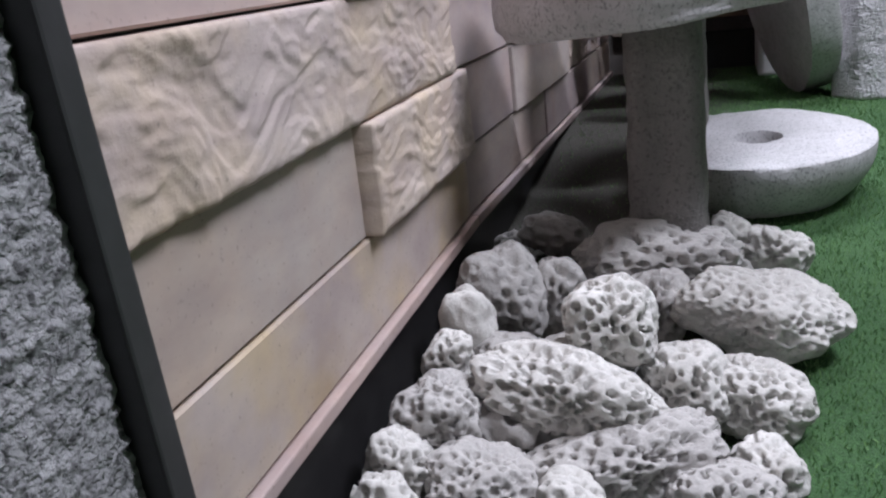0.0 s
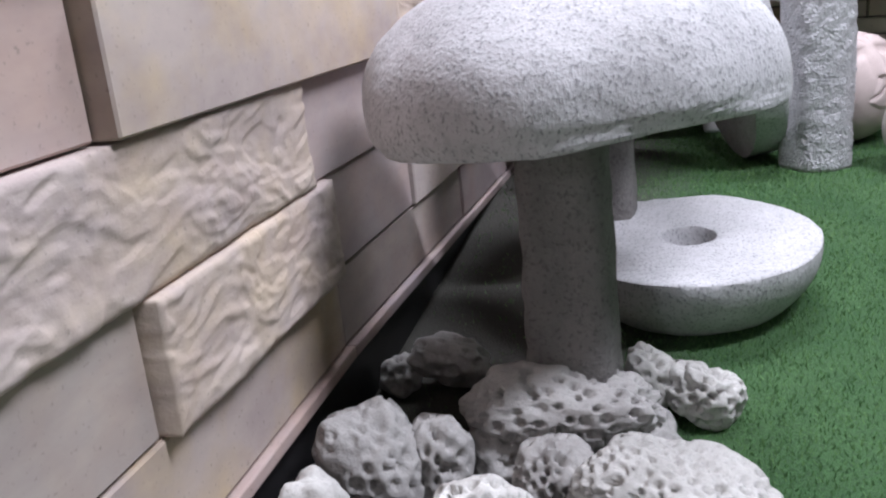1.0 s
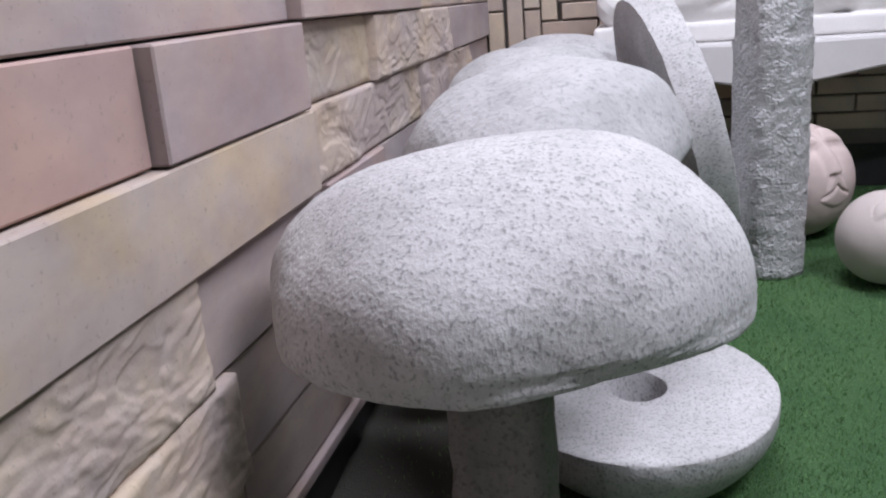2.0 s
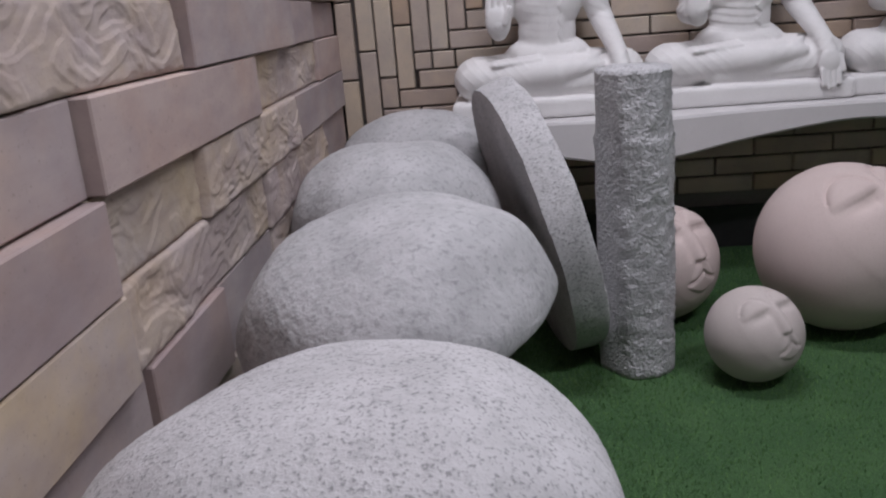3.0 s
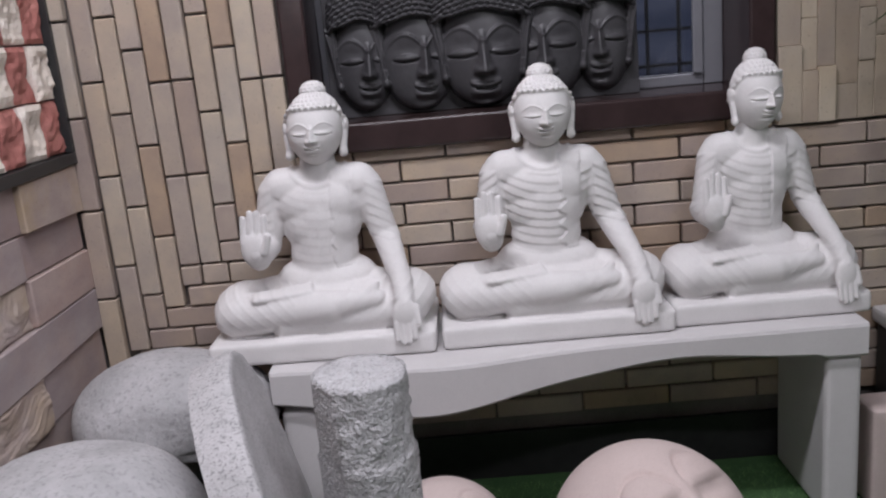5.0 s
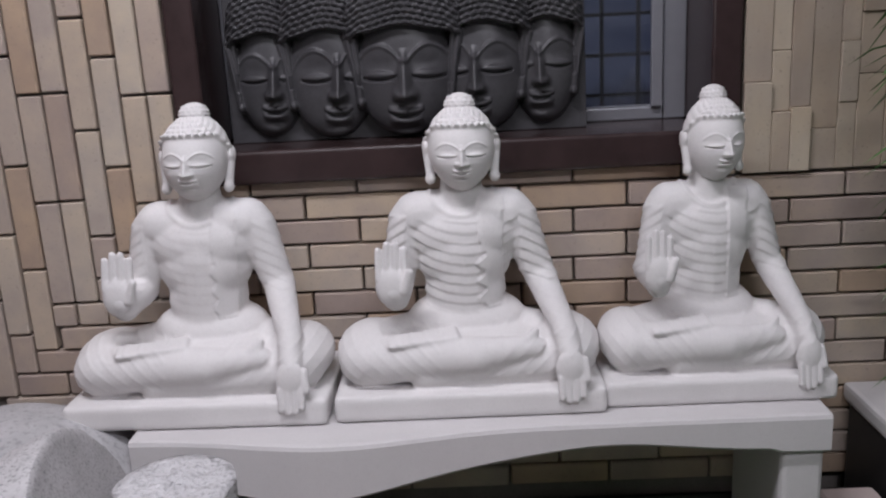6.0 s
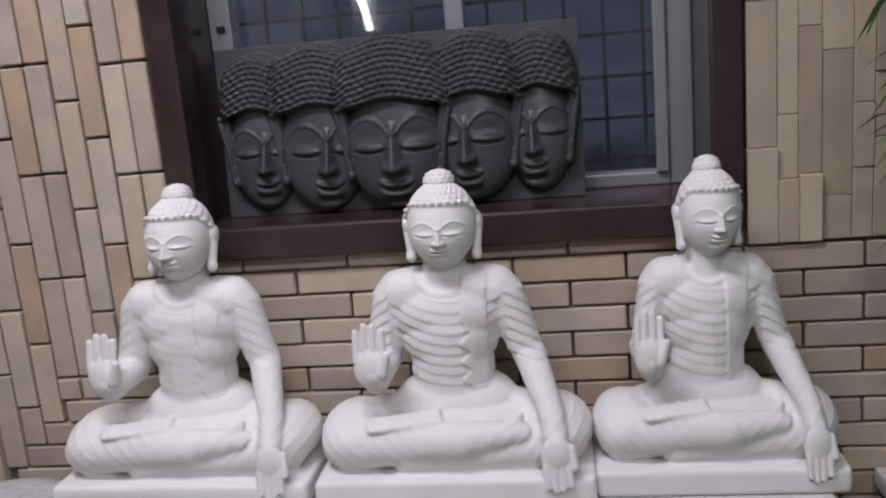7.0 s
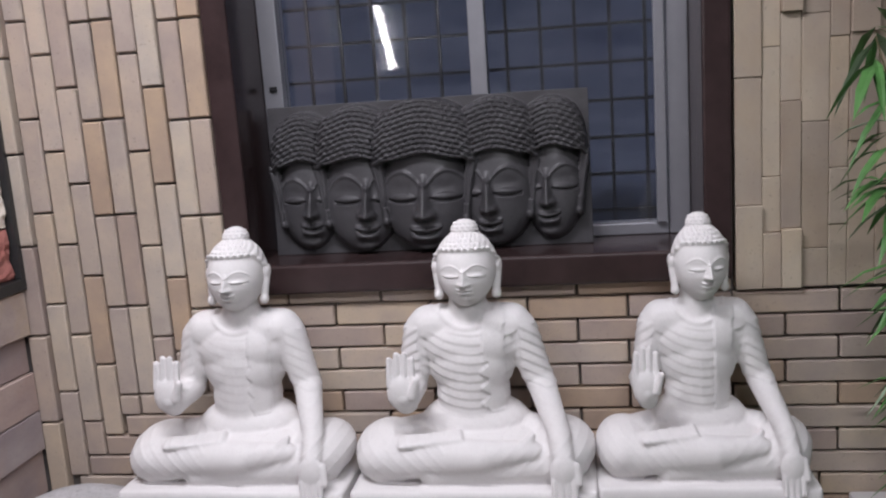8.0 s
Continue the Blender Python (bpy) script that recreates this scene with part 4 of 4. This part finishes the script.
coral(0.454, 0.575, -0.148, 0.045, 0.035, 0.034, -50, 12, 110, 0.36, 0.0096, 12.8, CORAL_STONE, "small pale coral stone lying on the turf")
coral(0.300, 0.542, -0.130, 0.112, 0.060, 0.046, 16, -10, 360, 0.36, 0.0100, 14.1, CORAL_GREY, GREY)
coral(0.082, 0.565, -0.108, 0.062, 0.060, 0.070, 0, 12, 300, 0.36, 0.0050, 15.4, CORAL_GREY, "honeycombed coral stone in a heap")
coral(0.056, 0.485, -0.122, 0.042, 0.042, 0.047, 0, 0, 150, 0.32, 0.0112, 16.7, CORAL_STONE, PALE)
coral(0.155, 0.485, -0.142, 0.072, 0.060, 0.050, 10, 0, 300, 0.36, 0.0050, 18.0, CORAL_GREY, "honeycombed coral stone in a heap")
coral(0.407, 0.515, -0.150, 0.058, 0.052, 0.042, 20, 0, 200, 0.32, 0.0112, 19.3, CORAL_GREY, GREY)
coral(0.072, 0.648, -0.066, 0.032, 0.036, 0.042, 0, 16, 70, 0.32, 0.0096, 20.6, CORAL_STONE, PALE)
coral(0.142, 0.700, -0.090, 0.062, 0.046, 0.042, -10, 0, 110, 0.32, 0.0064, 21.9, CORAL_GREY, GREY)
coral(0.419, 1.115, -0.052, 0.032, 0.032, 0.050, 0, -20, 60, 0.32, 0.0064, 23.2, CORAL_STONE, PALE)
coral(0.487, 1.105, -0.070, 0.052, 0.044, 0.044, -20, 10, 120, 0.32, 0.0144, 24.5, CORAL_STONE, PALE)
coral(0.117, 1.160, -0.055, 0.064, 0.040, 0.040, 0, 10, 40, 0.32, 0.0080, 25.8, CORAL_GREY, GREY)
coral(0.040, 1.150, -0.078, 0.034, 0.032, 0.034, 0, 0, 30, 0.32, 0.0064, 27.1, CORAL_GREY, GREY)
coral(0.318, 0.880, -0.080, 0.048, 0.045, 0.052, 0, 0, 140, 0.32, 0.0080, 28.4, CORAL_GREY, GREY)
coral(0.258, 0.445, -0.132, 0.042, 0.036, 0.044, 0, 0, 60, 0.32, 0.0096, 29.7, CORAL_STONE, PALE)
coral(0.063, 0.415, -0.135, 0.042, 0.036, 0.048, 0, 0, 60, 0.32, 0.0096, 31.0, CORAL_STONE, PALE)
coral(0.220, 0.720, -0.120, 0.085, 0.070, 0.060, 30, 0, 60, 0.32, 0.0080, 32.3, CORAL_GREY, GREY)
coral(0.160, 0.600, -0.135, 0.070, 0.070, 0.055, 0, 0, 60, 0.32, 0.0080, 33.6, CORAL_GREY, GREY)
coral(0.230, 1.080, -0.085, 0.075, 0.055, 0.048, 0, 0, 60, 0.32, 0.0080, 34.9, CORAL_GREY, GREY)
coral(0.240, 0.980, -0.095, 0.060, 0.060, 0.050, 0, 0, 60, 0.32, 0.0080, 36.2, CORAL_GREY, GREY)
coral(0.400, 1.010, -0.095, 0.060, 0.055, 0.048, 0, 0, 60, 0.32, 0.0080, 37.5, CORAL_GREY, GREY)

# ---- framed dark window and chipped mosaic above the slabs ----
SIDE = thing("window_2", "dark brown framed dark window in the sandstone wall", "window", kind="structure")
SZ0, SZ1 = 0.93, 1.98
for y0, y1, z0, z1 in ((1.30, 0.0, 0.0, 0.085), (0.075, 0.0, 0.0855, 1.1), (1.30, 1.225, 0.0855, 1.1), (1.2245, 0.0755, 1.03, 1.1)):
    part("window_frame", box(-0.04, 0.034, -y0, -y1, z0, z1, 0.006), FRAME_WOOD, SIDE)
part("pane", box(-0.035, -0.012, -1.2245, -0.0755, 0.0855, 1.0295), DARK_GLASS, SIDE, "dark glass pane")
SIDE.matrix_world = pose(0.0, 2.558, SZ0 - 0.006, -5, 0, 0)
MOS = thing("mosaic_panel", "panel of chipped red and cream stone tiles with a black border", "mosaic panel", kind="structure")
part("border", box(-0.02, 0.036, 2.562, 2.984, SZ0, SZ0 + 0.028, 0.002), BLACK_TRIM, MOS, "black border strip")
part("border", box(-0.02, 0.036, 2.968, 2.984, SZ0 + 0.0285, SZ1, 0.002), BLACK_TRIM, MOS, "black border strip")


def chipped_tile(y0, y1, z0, z1, material, seed):
    n = 14
    g = np.concatenate([[0.0], np.linspace(0.012, 0.988, n - 2), [1.0]])
    Y, Z = np.meshgrid(y0 + (y1 - y0) * g, z0 + (z1 - z0) * g)
    P = np.stack([np.zeros_like(Y), Y, Z], -1).reshape(-1, 3)
    e = np.minimum(np.minimum(P[:, 1] - y0, y1 - P[:, 1]), np.minimum(P[:, 2] - z0, z1 - P[:, 2]))
    P[:, 0] = np.where(e < 1e-6, -0.018, 0.024 + smooth_noise(P, 18, seed) * 0.014 + smooth_noise(P, 60, seed) * 0.006 + 0.006 * (np.clip(e / 0.012, 0, 1) - 1))
    ob = mesh_object("tile", grid_mesh("tile", P.reshape(n, n, 3)), material)
    ob.parent = MOS


for r in range(8):
    for q in range(4):
        y0 = 2.565 + q * 0.1005
        z0 = SZ0 + 0.030 + r * 0.126
        chipped_tile(y0, y0 + 0.0985, z0, z0 + 0.124, RED_TILE if (r + q) % 2 else CREAM_TILE, r * 7 + q * 3.3)

# ---- things at the far end of the bench ----


def planter():
    root = thing("dark_planter", "dark square planter with a pale rim beside the bench", "planter", 2.13, 2.83, 0)
    part("body", box(-0.17, 0.17, -0.14, 0.14, 0, 0.36, 0.012), BLACK_BASE, root)
    part("rim", box(-0.18, 0.18, -0.15, 0.15, 0.3605, 0.40, 0.01), BENCH_STONE, root, "pale stone rim")
    return root


planter()
tagged(part("stone_block", box(1.83, 1.945, 2.70, 2.80, 0, 0.25, 0.014, 3), PINK_STONE), "pale stone block lying on the turf", "stone block")


def bamboo():
    root = thing("bamboo_plant", "green leafy bamboo rising from the planter", "plant", 2.15, 2.80, 0.402)
    rng = random.Random(5)
    bm_l, bm_p = bmesh.new(), bmesh.new()
    for i in range(9):
        x0, y0 = rng.uniform(-0.1, 0.1), rng.uniform(-0.09, 0.07)
        lean = Vector((rng.uniform(-0.20, 0.16), rng.uniform(-0.12, 0.03), 0))
        hgt = rng.uniform(0.75, 1.15)
        bm = bmesh.new()
        prev = None
        for s in np.linspace(0, 1, 9):
            p = Vector((x0, y0, 0)) + lean * s * s + Vector((0, 0, hgt * s))
            r = 0.006 * (1 - 0.75 * s)
            ring = [bm.verts.new(p + Vector((r * math.cos(a), r * math.sin(a), 0))) for a in np.linspace(0, 2 * math.pi, 7)[:-1]]
            if prev:
                for j in range(6):
                    bm.faces.new((prev[j], prev[(j + 1) % 6], ring[(j + 1) % 6], ring[j]))
            prev = ring
            if s > 0.2:
                for _ in range(13):
                    a = rng.uniform(0, 2 * math.pi)
                    out = Vector((math.cos(a), math.sin(a), rng.uniform(-0.5, 0.5))).normalized()
                    side = out.cross(Vector((0, 0, 1))).normalized()
                    L, w = rng.uniform(0.08, 0.15), rng.uniform(0.007, 0.012)
                    t = bm_l if rng.random() < 0.8 else bm_p
                    base = p + Vector((0, 0, rng.uniform(-0.06, 0.06)))
                    c = [base + out * L * q - Vector((0, 0, L * 0.6 * q * q)) for q in (0, 0.3, 0.65, 1)]
                    l1, l2, r1, r2 = (t.verts.new(c[1] + side * w), t.verts.new(c[2] + side * w * 0.8), t.verts.new(c[1] - side * w), t.verts.new(c[2] - side * w * 0.8))
                    m1, m2 = t.verts.new(c[1] - Vector((0, 0, 0.003))), t.verts.new(c[2] - Vector((0, 0, 0.003)))
                    a0, b0 = t.verts.new(c[0]), t.verts.new(c[3])
                    for q in ((a0, m1, l1), (a0, r1, m1), (l1, m1, m2, l2), (m1, r1, r2, m2), (l2, m2, b0), (m2, r2, b0)):
                        t.faces.new(q)
        part("stem", bm, STEM, root, "", True)
    part("leaves", bm_l, LEAF, root)
    part("leaves", bm_p, LEAF_PALE, root, "pale leaves")
    return root


bamboo()

# ---- lamps ----
TUBE = thing("tube_light", "lit white fluorescent tube in a slim holder on the wall", "tube light")
top, bot = Vector((-0.348, -2.972, 2.156)), Vector((-0.239, -2.972, 1.576))


def tube_fixture(root, p, q, r):
    d = (q - p)
    m = Matrix.Translation((p + q) / 2) @ d.to_track_quat("Z", "Y").to_matrix().to_4x4()
    bm = bmesh.new()
    bmesh.ops.create_cone(bm, cap_ends=True, segments=20, radius1=r, radius2=r, depth=d.length, matrix=m)
    part("tube", bm, TUBE_GLOW, root, "glowing tube")
    for s in (-1, 1):
        bm = bmesh.new()
        bmesh.ops.create_cone(bm, cap_ends=True, segments=20, radius1=r * 1.25, radius2=r * 1.25, depth=0.03, matrix=m @ Matrix.Translation((0, 0, s * (d.length / 2 + 0.016))))
        part("end_cap", bm, ALUMINIUM, root)


# ---- pieces of the walls ----


def shared_box(dx, dy, dz, bev):
    bm = box(-dx / 2, dx / 2, -dy / 2, dy / 2, -dz / 2, dz / 2, bev, 1)
    me = from_bm(bm, "brick")
    return me


CACHE = {}


def piece(name, dx, dy, dz, bev, loc, material, parent):
    key = (name, round(dx, 3), round(dy, 3), round(dz, 3), material.name)
    if key not in CACHE:
        me = shared_box(dx, dy, dz, bev)
        me.materials.append(material)
        CACHE[key] = me
    ob = new(name, CACHE[key])
    ob.location = loc
    ob.parent = parent
    return ob


PB, LB, J = 0.0533, 0.2245, 0.0055
X0, Z0 = 0.076, 0.440
rng = random.Random(11)


def upright(x, z0, z1, stop_low):
    """One column of upright bricks from z0 to z1, cut off below stop_low."""
    z = z0
    while z < z1:
        a, b = max(z, stop_low), min(z + LB, z1)
        if b - a > 0.03:
            jut = rng.choice((0.0, 0.0, 0.002, 0.004))
            piece("brick", PB - J, 0.03, b - a - J, 0.003, (x + PB / 2, BACK - 0.001 - jut, (a + b) / 2), BRICK, WALL_N)
        z += LB


def level(z, x0, x1, off, stop_left, tall=PB):
    x = x0 - off
    while x < x1:
        a, b = max(x, stop_left), min(x + LB, x1)
        if b - a > 0.03:
            jut = rng.choice((0.0, 0.0, 0.002, 0.004))
            piece("brick", b - a - J, 0.03, tall - J, 0.003, ((a + b) / 2, BACK - 0.001 - jut, z + tall / 2), BRICK, WALL_N)
        x += LB


upright(X0 - PB - 0.008, 0.135, 1.75, 0.135)
for i in range(9):
    x = X0 + i * PB
    if x + PB < WX0 - 0.05:
        upright(x, Z0 + i * PB - (i % 2) * LB / 2 - (i % 4) * 0.02 + LB, 1.75, Z0 + i * PB)
        upright(x, Z0 + i * PB, min(1.75, Z0 + i * PB - (i % 2) * LB / 2 - (i % 4) * 0.02 + LB), Z0 + i * PB)
for i in range(9):
    z = Z0 + i * PB
    if z + PB < 0.905:
        level(z, X0, 2.45, (i % 2) * LB / 2 + 0.055, X0 + (i + 1) * PB)
level(Z0 + 8 * PB, X0, WX1 + 0.06, 0.055, X0 + 9 * PB, WZ0 - 0.069 - Z0 - 8 * PB)
for i in range(1, 6):
    z = Z0 - i * PB
    if z > 0.13:
        level(z, X0 - PB, 2.45, (i % 2) * LB / 2 + 0.04, X0 - 0.006)
# upright strips of uneven depth beside the window
x = WX1 + 0.066
while x < 2.45:
    wide = rng.choice((0.038, 0.042, 0.048, 0.056))
    z = 0.872 - rng.uniform(0, 0.12)
    while z < 1.75:
        b = z + rng.choice((0.12, 0.18, 0.22, 0.27))
        a = max(z, 0.872)
        dep = rng.choice((0.0, 0.0, 0.0, 0.003, 0.006, 0.014))
        if b - a > 0.02:
            piece("stone_strip", wide - 0.0008, 0.044, round(b - a, 3) - 0.0010, 0.0015, (x + wide / 2, BACK + 0.004 - dep, (a + b) / 2), STRIP, WALL_N)
        z = b
    x += wide

# sandstone slabs: smooth ones honed, rough ones split


def slab(y0, y1, z0, z1, proud, kind, seed):
    g = 0.0016
    y0, y1, z0, z1 = y0 + g, y1 - g, z0 + g, z1 - g
    if kind == "rough":
        nu, nv = max(6, int((y1 - y0) / 0.0028)), 48
        Y, Z = np.meshgrid(np.linspace(y0, y1, nu), np.linspace(z0, z1, nv))
        P = np.stack([np.zeros_like(Y), Y, Z], -1).reshape(-1, 3)
        warp = smooth_noise(P, 8, seed) * 0.05
        q = P + np.stack([0 * warp, warp, warp], -1)
        lay = smooth_noise(q * [1, 0.55, 1.2], 13, seed) * 3.2 + smooth_noise(q * [1, 0.6, 1.4], 38, seed + 2) * 0.9 + 4
        leaf = lay - np.floor(lay)
        rid = (np.floor(lay) + np.clip((leaf - 0.78) / 0.22, 0, 1) + 0.25 * leaf) * 0.0022 - 0.0072 + smooth_noise(q * [1, 0.7, 1.3], 75, seed) * 0.0013
        face = proud + rid - 0.004
        e = np.minimum(np.minimum(P[:, 1] - y0, y1 - P[:, 1]), np.minimum(P[:, 2] - z0, z1 - P[:, 2]))
        P[:, 0] = np.maximum(face - 0.003 * np.clip(1 - e / 0.005, 0, 1), 0.001)
        bm = bmesh.new()
        bm.from_mesh(grid_mesh("stone_slab", P.reshape(nv, nu, 3)))
        ret = bmesh.ops.extrude_edge_only(bm, edges=[x for x in bm.edges if x.is_boundary])
        for w in ret["geom"]:
            if isinstance(w, bmesh.types.BMVert):
                w.co.x = -0.021
        bmesh.ops.recalc_face_normals(bm, faces=bm.faces[:])
        part("stone_slab", settle(bm), SLAB_ROUGH, WALL_W, "", True)
    else:
        mat = {"smooth": SLAB, "yellow": SLAB_YELLOW, "red": SLAB_RED}[kind]
        part("stone_slab", settle(box(-0.021, proud, y0, y1, z0, z1, 0.0025, 1)), mat, WALL_W)


def settle(bm):
    """The lowest courses follow the falling ground, the upper ones dip to the far end."""
    for q in bm.verts:
        sink = np.interp(q.co.z, (-0.05, 0.02, 0.12, 0.25, 0.38, 0.5), (0.060, 0.060, 0.040, 0.034, 0.022, 0.0))
        q.co.z -= float(sink) * max(0.0, 1.05 - q.co.y) * 0.9
        q.co.z -= 0.10 * max(0.0, q.co.z - 0.50) * (max(q.co.y, 1.35) - 2.05) * (q.co.z < 0.92)
        q.co.z += 0.092 * max(0.0, 2.558 - max(q.co.y, 1.2)) * (q.co.z > 0.92)
    return bm


COURSE = (0.018, 0.130, 0.265, 0.400, 0.517, 0.630, 0.742, 0.846, 0.93)


def course(i, joints, kinds, prouds):
    for k, (a, b) in enumerate(zip(joints, joints[1:])):
        top = COURSE[i + 1] if i < 7 else SZ0
        if k == 0:
            a = 0.163 - 0.073 * (COURSE[i] - 0.045)
        slab(a, b, COURSE[i], top, prouds[k], kinds[k], i * 10 + k * 1.7)


course(0, (0.172, 1.04, 1.73, 2.40, 2.98), ("yellow", "smooth", "smooth", "smooth"), (0.004, 0.002, 0.006, 0.003))
course(1, (0.172, 0.605, 1.03, 1.40, 2.06, 2.66, 2.98), ("smooth", "rough", "smooth", "smooth", "rough", "smooth"), (0.002, 0.028, 0.004, 0.012, 0.010, 0.003))
course(2, (0.172, 0.985, 1.40, 1.715, 2.06, 2.40, 2.98), ("rough", "smooth", "smooth", "smooth", "rough", "smooth"), (0.022, 0.008, 0.020, 0.008, 0.014, 0.008))
course(3, (0.172, 0.597, 1.355, 2.05, 2.655, 2.98), ("smooth", "yellow", "rough", "rough", "smooth"), (0.004, 0.028, 0.016, 0.022, 0.012))
course(4, (0.172, 0.945, 1.345, 1.70, 2.36, 2.98), ("red", "smooth", "rough", "rough", "smooth"), (0.012, 0.030, 0.012, 0.030, 0.022))
course(5, (0.172, 0.70, 1.345, 2.045, 2.665, 2.98), ("smooth", "smooth", "smooth", "rough", "smooth"), (0.008, 0.010, 0.032, 0.014, 0.022))
course(6, (0.172, 1.05, 1.71, 2.38, 2.665, 2.98), ("smooth", "rough", "smooth", "smooth", "smooth"), (0.010, 0.016, 0.034, 0.020, 0.012))
course(7, (0.172, 1.40, 2.075, 2.384, 2.685, 2.98), ("smooth", "rough", "smooth", "smooth", "yellow"), (0.010, 0.018, 0.034, 0.018, 0.030))
tagged(part("wall_panel", box(-0.021, 0.006, 0.172, 1.20, SZ0 + 0.13, 1.95, 0.002), SLAB), "sandstone cladding beside the side window", "wall", kind="structure")

# ---- turf pile ----
rg = np.random.default_rng(8)
NB = 110000
bx, by = rg.uniform(0.02, 2.5, NB), rg.uniform(0.05, 2.95, NB)
bx = np.where((bx < 0.36 + 0.05 * np.sin(by * 9) + rg.normal(0, 0.04, NB)) & (rg.uniform(size=NB) < 0.8), bx + 0.45, bx)   # thinned out over the shade painted beside the wall
ba, bh = rg.uniform(0, 2 * math.pi, NB), rg.uniform(0.004, 0.010, NB)
lx, ly = rg.normal(0, 0.003, NB), rg.normal(0, 0.003, NB)
bz = -FALL * np.clip(2.05 - by, 0, None)
w = 0.0011
V = np.empty((NB, 3, 3))
V[:, 0] = np.stack([bx - w * np.cos(ba), by - w * np.sin(ba), bz - 0.001], -1)
V[:, 1] = np.stack([bx + w * np.cos(ba), by + w * np.sin(ba), bz - 0.001], -1)
V[:, 2] = np.stack([bx + lx, by + ly, bz + bh], -1)
me = bpy.data.meshes.new("turf_pile")
me.vertices.add(NB * 3)
me.vertices.foreach_set("co", V.ravel())
me.loops.add(NB * 3)
me.loops.foreach_set("vertex_index", np.arange(NB * 3))
me.polygons.add(NB)
me.polygons.foreach_set("loop_start", np.arange(NB) * 3)
me.update(calc_edges=True)
turf = mesh_object("turf_pile", me, BLADE)
tagged(turf, "short green plastic blades of artificial turf", "turf", kind="stuff")
tube_fixture(TUBE, bot, top, 0.032)
